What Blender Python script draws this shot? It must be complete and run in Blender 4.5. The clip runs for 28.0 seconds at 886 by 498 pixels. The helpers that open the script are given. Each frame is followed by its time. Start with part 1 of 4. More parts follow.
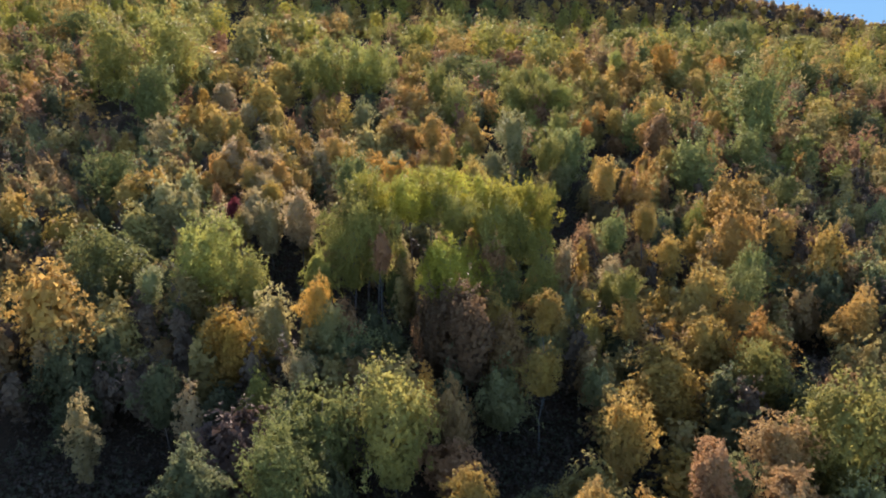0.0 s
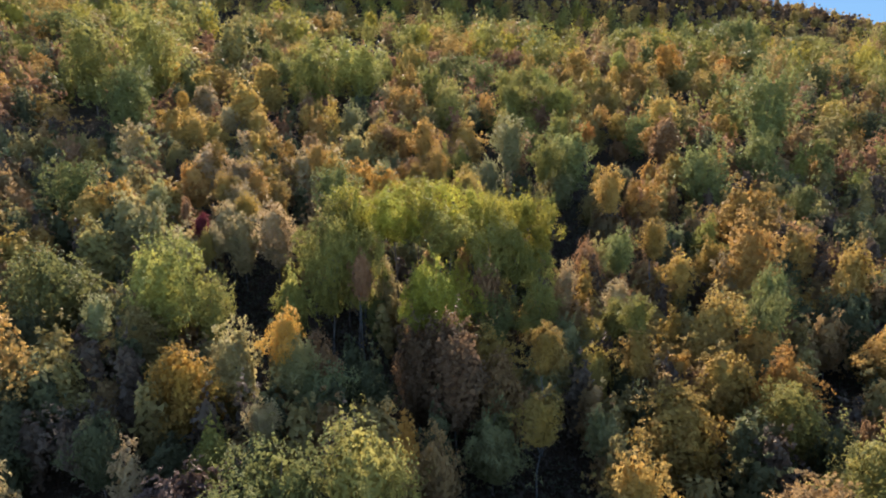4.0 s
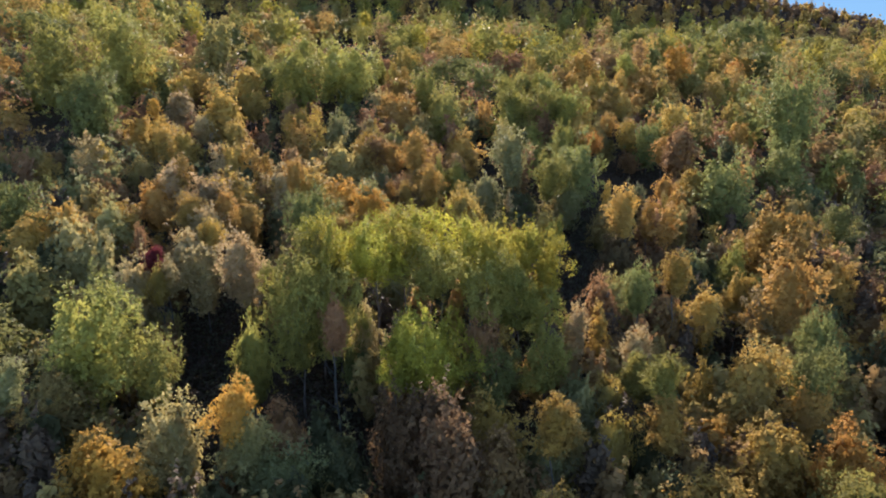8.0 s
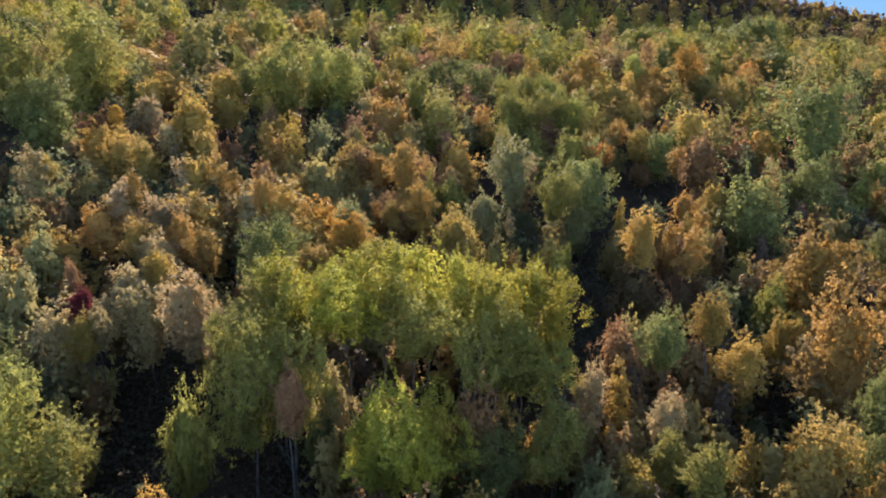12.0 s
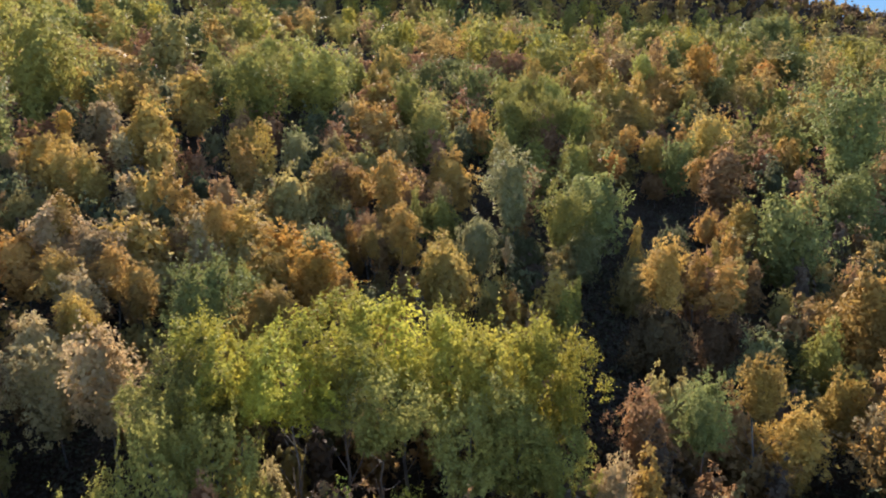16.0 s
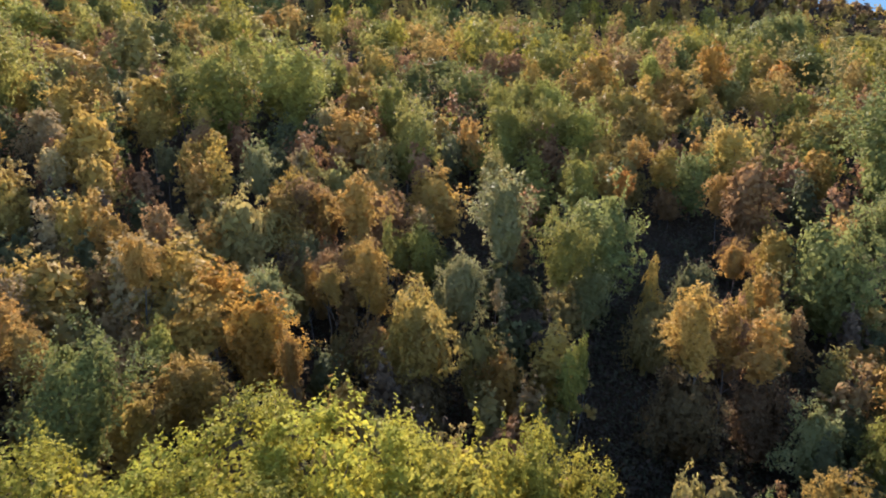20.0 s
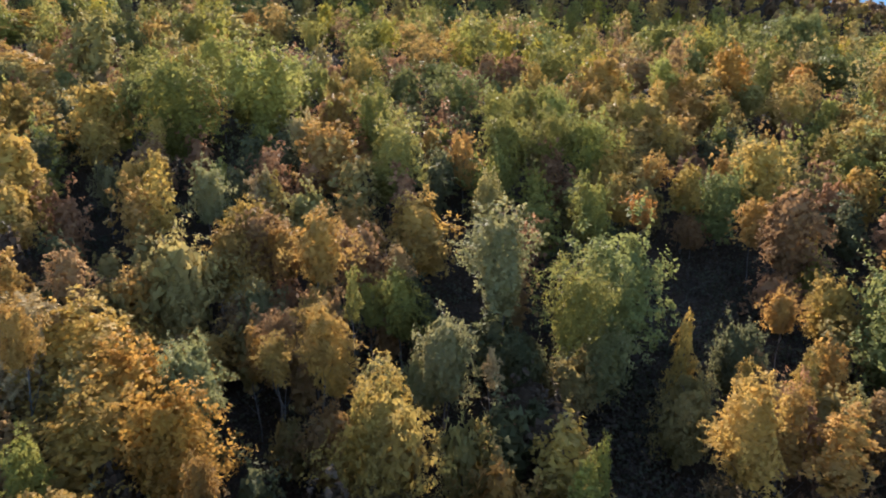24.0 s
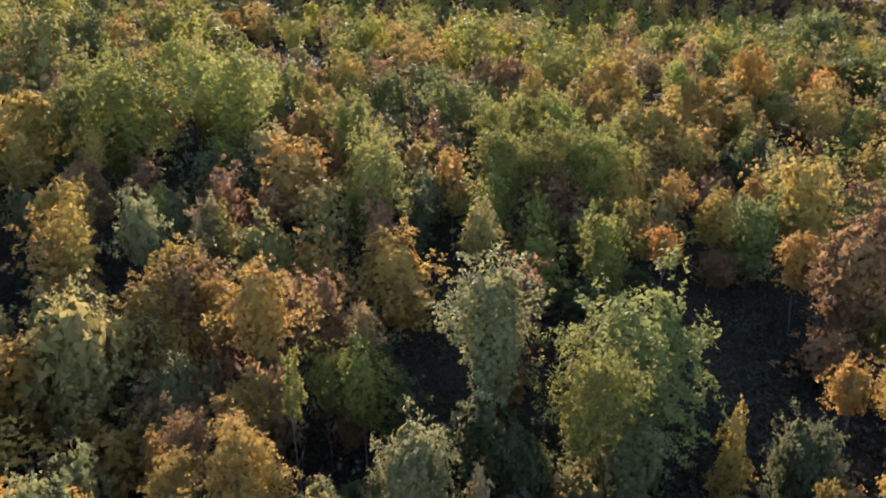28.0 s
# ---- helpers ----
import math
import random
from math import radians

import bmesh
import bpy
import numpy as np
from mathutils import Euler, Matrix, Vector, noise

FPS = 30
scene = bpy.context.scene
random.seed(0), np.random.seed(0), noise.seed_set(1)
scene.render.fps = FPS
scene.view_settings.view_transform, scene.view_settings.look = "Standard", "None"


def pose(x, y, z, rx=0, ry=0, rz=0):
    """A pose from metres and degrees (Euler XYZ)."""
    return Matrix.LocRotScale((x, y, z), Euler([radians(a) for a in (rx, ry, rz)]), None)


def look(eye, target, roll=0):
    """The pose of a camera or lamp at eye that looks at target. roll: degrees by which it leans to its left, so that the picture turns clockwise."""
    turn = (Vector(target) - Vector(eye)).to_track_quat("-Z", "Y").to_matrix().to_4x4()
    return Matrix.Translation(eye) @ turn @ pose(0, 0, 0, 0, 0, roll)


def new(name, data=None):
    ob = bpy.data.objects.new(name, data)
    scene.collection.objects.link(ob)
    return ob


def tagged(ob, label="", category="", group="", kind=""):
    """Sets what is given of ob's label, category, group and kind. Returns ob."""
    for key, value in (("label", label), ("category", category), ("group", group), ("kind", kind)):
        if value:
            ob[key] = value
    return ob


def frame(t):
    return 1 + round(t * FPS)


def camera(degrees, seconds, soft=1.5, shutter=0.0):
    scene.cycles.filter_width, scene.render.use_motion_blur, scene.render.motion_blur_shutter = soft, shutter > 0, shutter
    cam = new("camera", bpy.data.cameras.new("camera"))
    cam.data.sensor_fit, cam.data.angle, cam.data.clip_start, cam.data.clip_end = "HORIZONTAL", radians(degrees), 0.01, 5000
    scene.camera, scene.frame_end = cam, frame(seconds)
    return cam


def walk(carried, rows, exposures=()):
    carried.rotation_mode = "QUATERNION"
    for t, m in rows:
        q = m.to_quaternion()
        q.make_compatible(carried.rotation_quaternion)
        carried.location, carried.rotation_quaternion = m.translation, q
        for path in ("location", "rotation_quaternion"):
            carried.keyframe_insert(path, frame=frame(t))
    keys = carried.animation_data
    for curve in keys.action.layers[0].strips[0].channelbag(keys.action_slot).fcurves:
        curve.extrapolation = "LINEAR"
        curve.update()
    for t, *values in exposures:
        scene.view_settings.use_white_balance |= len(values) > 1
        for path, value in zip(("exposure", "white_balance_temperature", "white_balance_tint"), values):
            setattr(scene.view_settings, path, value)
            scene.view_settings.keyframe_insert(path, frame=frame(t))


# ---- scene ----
cam = camera(65.0, 28.0, soft=1.9, shutter=0.5)
PITCH = -16.72
PATH = [
    (0, 0.029, 0.006, 19.930),
    (1, 0.177, 1.054, 19.900),
    (2, 0.342, 2.075, 19.889),
    (3, 0.513, 3.114, 19.896),
    (4, 0.683, 4.218, 19.919),
    (5, 0.841, 5.430, 19.957),
    (6, 0.955, 6.914, 20.015),
    (7, 1.057, 8.514, 20.078),
    (8, 1.156, 10.171, 20.139),
    (9, 1.277, 11.753, 20.188),
    (10, 1.407, 13.339, 20.216),
    (11, 1.546, 14.934, 20.214),
    (12, 1.696, 16.541, 20.131),
    (13, 1.856, 18.161, 20.034),
    (14, 2.026, 19.794, 19.944),
    (15, 2.196, 21.446, 19.934),
    (16, 2.382, 23.110, 19.943),
    (17, 2.590, 24.785, 19.961),
    (18, 2.863, 26.455, 19.952),
    (19, 3.143, 28.139, 19.947),
    (20, 3.410, 29.843, 19.950),
    (21, 3.591, 31.596, 19.992),
    (22, 3.756, 33.366, 20.037),
    (23, 3.924, 35.140, 20.073),
    (24, 4.162, 36.904, 20.042),
    (25, 4.402, 38.655, 20.010),
    (26, 4.626, 40.386, 19.996),
    (27, 4.816, 42.090, 20.021),
    (28, 4.954, 43.760, 20.104),
]
walk(cam, [(t, pose(x, y, z, 90 + PITCH, 0, 0)) for t, x, y, z in PATH], exposures=[(0, 2.25, 6350, 17), (28, 2.25, 6350, 17)])

# ---- world and sun ----
SUN_UP, SUN_ROUND = 20.0, 4.0  # elevation, and degrees to the left of +y
world = bpy.data.worlds.new("sky")
scene.world = world
world.use_nodes = True
wn = world.node_tree.nodes
sky = wn.new("ShaderNodeTexSky")
sky.sky_type, sky.sun_disc = "NISHITA", False
sky.sun_elevation, sky.sun_rotation = radians(SUN_UP), radians(-SUN_ROUND)
sky.air_density, sky.dust_density, sky.ozone_density, sky.altitude = 1.0, 0.7, 1.5, 500
wn["Background"].inputs["Strength"].default_value = 0.112
tint = wn.new("ShaderNodeMix")
tint.data_type, tint.blend_type = "RGBA", "MULTIPLY"
tint.inputs["Factor"].default_value, tint.inputs["B"].default_value = 1.0, (0.88, 0.94, 1.0, 1)
world.node_tree.links.new(sky.outputs["Color"], tint.inputs["A"])
world.node_tree.links.new(tint.outputs["Result"], wn["Background"].inputs["Color"])
sun = new("sun", bpy.data.lights.new("sun", "SUN"))
sun.data.energy, sun.data.angle, sun.data.color = 4.6, radians(0.6), (1.0, 0.89, 0.73)
a, e = radians(SUN_ROUND), radians(SUN_UP)
sun.matrix_world = look((0, 0, 80), Vector((0, 0, 80)) - Vector((-math.sin(a) * math.cos(e), math.cos(a) * math.cos(e), math.sin(e))))


# ---- materials ----
def material(name):
    m = bpy.data.materials.new(name)
    m.use_nodes = True
    nt = m.node_tree
    for n in list(nt.nodes):
        nt.nodes.remove(n)
    return m, nt.nodes, nt.links


def leaf_material(name, colour, other, through_light=0.5, grain=0.5, gloss=0.03):
    """Thin leaves: two colours mixed leaf by leaf and tree by tree, with light passing through."""
    m, n, l = material(name)
    out, mix = n.new("ShaderNodeOutputMaterial"), n.new("ShaderNodeMixShader")
    front, back = n.new("ShaderNodeBsdfPrincipled"), n.new("ShaderNodeBsdfTranslucent")
    geo, info, tex = n.new("ShaderNodeNewGeometry"), n.new("ShaderNodeObjectInfo"), n.new("ShaderNodeTexNoise")
    co = n.new("ShaderNodeTexCoord")
    tex.inputs["Scale"].default_value = grain
    tex.inputs["Detail"].default_value = 2
    l.new(co.outputs["Object"], tex.inputs["Vector"])
    add = n.new("ShaderNodeMath")
    add.operation = "MULTIPLY_ADD"
    add.inputs[1].default_value = 0.35
    l.new(geo.outputs["Random Per Island"], add.inputs[0])
    shift = n.new("ShaderNodeMath")
    shift.operation = "MULTIPLY_ADD"
    shift.inputs[1].default_value, shift.inputs[2].default_value = 1.6, -0.5
    l.new(tex.outputs["Fac"], shift.inputs[0])
    l.new(shift.outputs[0], add.inputs[2])
    ramp = n.new("ShaderNodeMix")
    ramp.data_type = "RGBA"
    ramp.inputs["A"].default_value, ramp.inputs["B"].default_value = (*colour, 1), (*other, 1)
    ramp.clamp_factor = True
    l.new(add.outputs[0], ramp.inputs["Factor"])
    hsv = n.new("ShaderNodeHueSaturation")
    val = n.new("ShaderNodeMapRange")
    val.inputs["To Min"].default_value, val.inputs["To Max"].default_value = 0.78, 1.25
    if grain < 0.4:
        broad = n.new("ShaderNodeTexNoise")
        broad.inputs["Scale"].default_value, broad.inputs["Detail"].default_value = 0.31, 1
        l.new(co.outputs["Object"], broad.inputs["Vector"])
        val.inputs["From Min"].default_value, val.inputs["From Max"].default_value = 0.3, 0.7
        l.new(broad.outputs["Fac"], val.inputs["Value"])
    else:
        l.new(info.outputs["Random"], val.inputs["Value"])
    l.new(val.outputs["Result"], hsv.inputs["Value"])
    hue = n.new("ShaderNodeMapRange")
    hue.inputs["To Min"].default_value, hue.inputs["To Max"].default_value = 0.488, 0.512
    twist = n.new("ShaderNodeMath")
    twist.operation = "FRACT"
    scale = n.new("ShaderNodeMath")
    scale.operation = "MULTIPLY"
    scale.inputs[1].default_value = 7.3
    l.new(info.outputs["Random"], scale.inputs[0])
    l.new(scale.outputs[0], twist.inputs[0])
    l.new(twist.outputs[0], hue.inputs["Value"])
    l.new(hue.outputs["Result"], hsv.inputs["Hue"])
    l.new(ramp.outputs["Result"], hsv.inputs["Color"])
    l.new(hsv.outputs["Color"], front.inputs["Base Color"])
    l.new(hsv.outputs["Color"], back.inputs["Color"])
    front.inputs["Roughness"].default_value = 0.65
    front.inputs["Specular IOR Level"].default_value = gloss
    mix.inputs[0].default_value = through_light
    l.new(front.outputs[0], mix.inputs[1])
    l.new(back.outputs[0], mix.inputs[2])
    l.new(mix.outputs[0], out.inputs[0])
    return m


PALETTE = {
    "aspen": ("aspen_leaves", (0.340, 0.275, 0.036), (0.172, 0.176, 0.040), 0.40),
    "lime": ("yellowing_green_leaves", (0.240, 0.208, 0.048), (0.145, 0.144, 0.043), 0.40),
    "green": ("green_leaves", (0.114, 0.120, 0.039), (0.162, 0.155, 0.050), 0.40),
    "dark": ("dark_green_leaves", (0.077, 0.081, 0.038), (0.109, 0.103, 0.047), 0.45),
    "silver": ("silvery_willow_leaves", (0.168, 0.160, 0.062), (0.220, 0.200, 0.090), 0.40),
    "olive": ("olive_leaves", (0.232, 0.188, 0.062), (0.270, 0.203, 0.074), 0.40),
    "yellow": ("yellow_birch_leaves", (0.350, 0.236, 0.055), (0.248, 0.170, 0.062), 0.40),
    "amber": ("amber_birch_leaves", (0.350, 0.215, 0.050), (0.256, 0.164, 0.057), 0.40),
    "orange": ("orange_leaves", (0.400, 0.206, 0.040), (0.295, 0.160, 0.050), 0.40),
    "rust": ("rusty_brown_leaves", (0.271, 0.155, 0.064), (0.193, 0.116, 0.060), 0.40),
    "straw": ("pale_straw_leaves", (0.315, 0.262, 0.100), (0.232, 0.205, 0.085), 0.40),
    # rust leaves as seen in shade, with the shade put into the colour
    "shaded_rust": ("shaded_rust_leaves", (0.135, 0.082, 0.040), (0.098, 0.070, 0.036), 0.40),
    "pale": ("pale_dry_leaves", (0.350, 0.258, 0.115), (0.256, 0.186, 0.095), 0.40),
    "red": ("red_leaves", (0.150, 0.030, 0.030), (0.115, 0.038, 0.032), 0.40),
    # scrub and brush: colours darkened to stand for the shade in the gaps
    "scrub": ("shade_dark_scrub", (0.056, 0.058, 0.034), (0.084, 0.074, 0.044), 0.4),
    "brush": ("shade_dark_brush", (0.048, 0.035, 0.025), (0.074, 0.054, 0.038), 0.15),
    # brown dark enough to carry the shade of the ridge and the thickets
    "twig": ("shade_brown_twigs", (0.080, 0.056, 0.040), (0.114, 0.075, 0.050), 0.2),
}
LEAF = {key: leaf_material(name, one, two, thin, gloss=0.08 if key == "silver" else 0.03) for key, (name, one, two, thin) in PALETTE.items()}
MASSED = {key: leaf_material("massed_" + name, one, two, thin, 0.17) for key, (name, one, two, thin) in PALETTE.items()}


def bark_material(name, light, dark, scale):
    m, n, l = material(name)
    out, b = n.new("ShaderNodeOutputMaterial"), n.new("ShaderNodeBsdfPrincipled")
    co, tex, fine = n.new("ShaderNodeTexCoord"), n.new("ShaderNodeTexNoise"), n.new("ShaderNodeTexNoise")
    squeeze = n.new("ShaderNodeMapping")
    squeeze.inputs["Scale"].default_value = (1, 1, 3.5)
    l.new(co.outputs["Object"], squeeze.inputs["Vector"])
    l.new(squeeze.outputs["Vector"], tex.inputs["Vector"])
    l.new(co.outputs["Object"], fine.inputs["Vector"])
    tex.inputs["Scale"].default_value, fine.inputs["Scale"].default_value = scale, 40
    ramp = n.new("ShaderNodeValToRGB")
    ramp.color_ramp.elements[0].position, ramp.color_ramp.elements[0].color = 0.38, (*dark, 1)
    ramp.color_ramp.elements[1].position, ramp.color_ramp.elements[1].color = 0.55, (*light, 1)
    bump = n.new("ShaderNodeBump")
    bump.inputs["Strength"].default_value, bump.inputs["Distance"].default_value = 0.5, 0.02
    l.new(tex.outputs["Fac"], ramp.inputs["Fac"])
    l.new(fine.outputs["Fac"], bump.inputs["Height"])
    l.new(ramp.outputs["Color"], b.inputs["Base Color"])
    l.new(bump.outputs["Normal"], b.inputs["Normal"])
    b.inputs["Roughness"].default_value = 0.85
    l.new(b.outputs[0], out.inputs[0])
    return m


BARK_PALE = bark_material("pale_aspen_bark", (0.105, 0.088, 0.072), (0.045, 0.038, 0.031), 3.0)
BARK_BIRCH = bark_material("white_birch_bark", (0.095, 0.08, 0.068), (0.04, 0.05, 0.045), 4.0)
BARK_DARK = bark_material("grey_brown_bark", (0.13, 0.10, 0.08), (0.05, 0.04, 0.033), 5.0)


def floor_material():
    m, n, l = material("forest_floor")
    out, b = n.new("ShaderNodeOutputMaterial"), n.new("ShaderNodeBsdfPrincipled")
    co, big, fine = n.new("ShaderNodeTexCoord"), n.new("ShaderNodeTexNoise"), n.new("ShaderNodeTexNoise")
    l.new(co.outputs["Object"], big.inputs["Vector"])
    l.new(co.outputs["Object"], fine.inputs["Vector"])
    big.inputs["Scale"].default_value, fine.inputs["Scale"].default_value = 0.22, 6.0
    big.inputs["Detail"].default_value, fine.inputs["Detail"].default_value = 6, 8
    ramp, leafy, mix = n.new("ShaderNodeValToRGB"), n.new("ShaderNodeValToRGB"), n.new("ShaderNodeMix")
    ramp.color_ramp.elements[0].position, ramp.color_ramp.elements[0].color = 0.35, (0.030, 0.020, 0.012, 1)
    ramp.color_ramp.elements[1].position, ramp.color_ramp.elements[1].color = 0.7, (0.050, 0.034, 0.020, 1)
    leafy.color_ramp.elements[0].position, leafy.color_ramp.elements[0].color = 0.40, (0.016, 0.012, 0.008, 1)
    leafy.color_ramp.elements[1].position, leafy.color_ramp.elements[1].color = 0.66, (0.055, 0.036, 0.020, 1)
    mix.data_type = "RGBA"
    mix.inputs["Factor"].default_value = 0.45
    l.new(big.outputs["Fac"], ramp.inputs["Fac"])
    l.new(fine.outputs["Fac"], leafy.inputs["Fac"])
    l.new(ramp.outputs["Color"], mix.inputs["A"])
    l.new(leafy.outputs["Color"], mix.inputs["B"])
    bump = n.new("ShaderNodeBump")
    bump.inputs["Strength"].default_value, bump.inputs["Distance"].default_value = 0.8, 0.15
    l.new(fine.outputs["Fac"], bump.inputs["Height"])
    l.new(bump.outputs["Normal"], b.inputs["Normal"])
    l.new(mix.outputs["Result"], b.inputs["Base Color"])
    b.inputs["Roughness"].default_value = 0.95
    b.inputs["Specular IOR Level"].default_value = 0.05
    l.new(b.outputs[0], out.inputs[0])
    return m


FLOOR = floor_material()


# ---- ground ----
def smooth(a, b, v):
    t = np.clip((v - a) / (b - a), 0, 1)
    return t * t * (3 - 2 * t)


def ground_at(x, y):
    """Height of the wooded hillside: a slope that rises ahead and falls to the right, with a steeper shaded flank behind it."""
    x, y = np.asarray(x, float), np.asarray(y, float)
    u, v = np.clip(x, -150, 150) / 50, np.clip(y, -60, 110) / 50
    z = -1.25 - 4.76 * u + 4.53 * v + 0.66 * u * v + 1.08 * np.maximum(v, 0) ** 2
    z = z + 0.105 * np.clip(y - 110, 0, 60)
    z = z + 0.45 * np.sin(x * 0.21 + 1.3) * np.sin(y * 0.17 + 0.4)
    ridge = 30.5 - 0.115 * (x - 86) - 0.0006 * np.maximum(x - 40, 0) ** 2
    rise = smooth(165, 215, y)
    z = z * (1 - rise) + np.maximum(ridge, -20) * rise
    z = z - 0.25 * np.clip(y - 230, 0, 300)
    return z


def mesh_object(name, verts, faces, mats, parent=None, smooth_faces=True):
    me = bpy.data.meshes.new(name)
    me.from_pydata(verts, [], faces)
    for m in mats:
        me.materials.append(m)
    me.polygons.foreach_set("use_smooth", [smooth_faces] * len(me.polygons))
    me.update()
    ob = new(name, me)
    if parent:
        ob.parent = parent
    return ob


def build_ground():
    xs = np.concatenate([np.linspace(-2400, -160, 15), np.arange(-150, 151, 2.5), np.linspace(160, 2400, 15)])
    ys = np.concatenate([np.linspace(-2400, -70, 12), np.arange(-60, 261, 2.5), np.linspace(275, 2900, 14)])
    gx, gy = np.meshgrid(xs, ys)
    gz = ground_at(gx, gy)
    near = (abs(gx) < 150) & (gy > -60) & (gy < 260)
    gz = gz + near * 0.18 * (np.sin(gx * 1.9 + 0.7 * gy) + np.sin(gy * 2.3 - gx * 0.5))
    verts = np.stack([gx, gy, gz], -1).reshape(-1, 3)
    w, h = len(xs), len(ys)
    i = (np.arange(h - 1)[:, None] * w + np.arange(w - 1)).ravel()
    faces = np.stack([i, i + 1, i + 1 + w, i + w], -1)
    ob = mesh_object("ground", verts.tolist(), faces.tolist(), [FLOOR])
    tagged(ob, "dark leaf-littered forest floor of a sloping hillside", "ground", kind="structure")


build_ground()


def sky_backdrop():
    """The clear blue sky low over the ridge, far behind everything."""
    m, n, l = material("low_blue_sky")
    out, glow, co = n.new("ShaderNodeOutputMaterial"), n.new("ShaderNodeEmission"), n.new("ShaderNodeTexCoord")
    split, ramp = n.new("ShaderNodeSeparateXYZ"), n.new("ShaderNodeValToRGB")
    l.new(co.outputs["Generated"], split.inputs[0])
    l.new(split.outputs["Z"], ramp.inputs["Fac"])
    ramp.color_ramp.elements[0].color, ramp.color_ramp.elements[1].color = (0.085, 0.155, 0.215, 1), (0.050, 0.110, 0.190, 1)
    l.new(ramp.outputs["Color"], glow.inputs["Color"])
    l.new(glow.outputs[0], out.inputs[0])
    turns = [radians(-70 + 10 * k) for k in range(15)]
    verts = [(3000 * math.sin(t), 3000 * math.cos(t), z) for z in (-900, 560) for t in turns]
    faces = [(k, k + 1, k + 16, k + 15) for k in range(14)]
    tagged(mesh_object("backdrop", verts, faces, [m]), "clear pale blue sky low above the ridge", "sky", kind="structure")


sky_backdrop()


# ---- crowns and trunks ----
def leaf_mesh(centres, normals, sizes, name, rng, corners=4, long=1.5):
    """One pointed leaf or leaf spray for each centre, in a random turn about its normal, as one mesh."""
    n = len(centres)
    normals = normals / np.linalg.norm(normals, axis=1, keepdims=True)
    side = np.cross(normals, rng.normal(size=(n, 3)))
    side /= np.linalg.norm(side, axis=1, keepdims=True)
    other = np.cross(normals, side)
    s = sizes[:, None]
    bend = normals * s * 0.18
    if corners == 4:
        v = [centres - side * s * 0.5 * long, centres - other * s * 0.42 + bend, centres + side * s * 0.5 * long, centres + other * s * 0.42 + bend]
    else:
        v = [centres - side * s * 0.5 * long, centres + side * s * 0.4 * long - other * s * 0.45, centres + side * s * 0.4 * long + other * s * 0.45]
    v = np.stack(v, 1).reshape(-1, 3)
    me = bpy.data.meshes.new(name)
    me.vertices.add(corners * n)
    me.loops.add(corners * n)
    me.polygons.add(n)
    me.vertices.foreach_set("co", v.ravel())
    me.loops.foreach_set("vertex_index", np.arange(corners * n))
    me.polygons.foreach_set("loop_start", np.arange(n) * corners)
    me.update(calc_edges=True)
    return me


def profile(shape, u):
    """Radius of a crown, as a part of its widest, at u of its height."""
    if shape == "column":
        return np.sin(np.pi * np.clip(u, 0.0, 1) ** 0.8) ** 0.55
    wide, low, sharp, full = {"birch": (0.44, 0.55, 2.0, 0.72), "aspen": (0.52, 0.6, 2.0, 0.6), "bush": (0.44, 0.4, 2.3, 0.6)}[shape]
    under = np.clip(u / wide, 0, 1) ** low
    over = np.clip(1 - (np.clip(u - wide, 0, 1) / (1.02 - wide)) ** sharp, 0, 1) ** full
    return under * over


# typical width and height of each shape of crown, in metres
SHAPES = {"birch": (3.1, 4.2), "aspen": (4.2, 5.0), "column": (1.5, 4.0), "bush": (3.6, 3.4)}


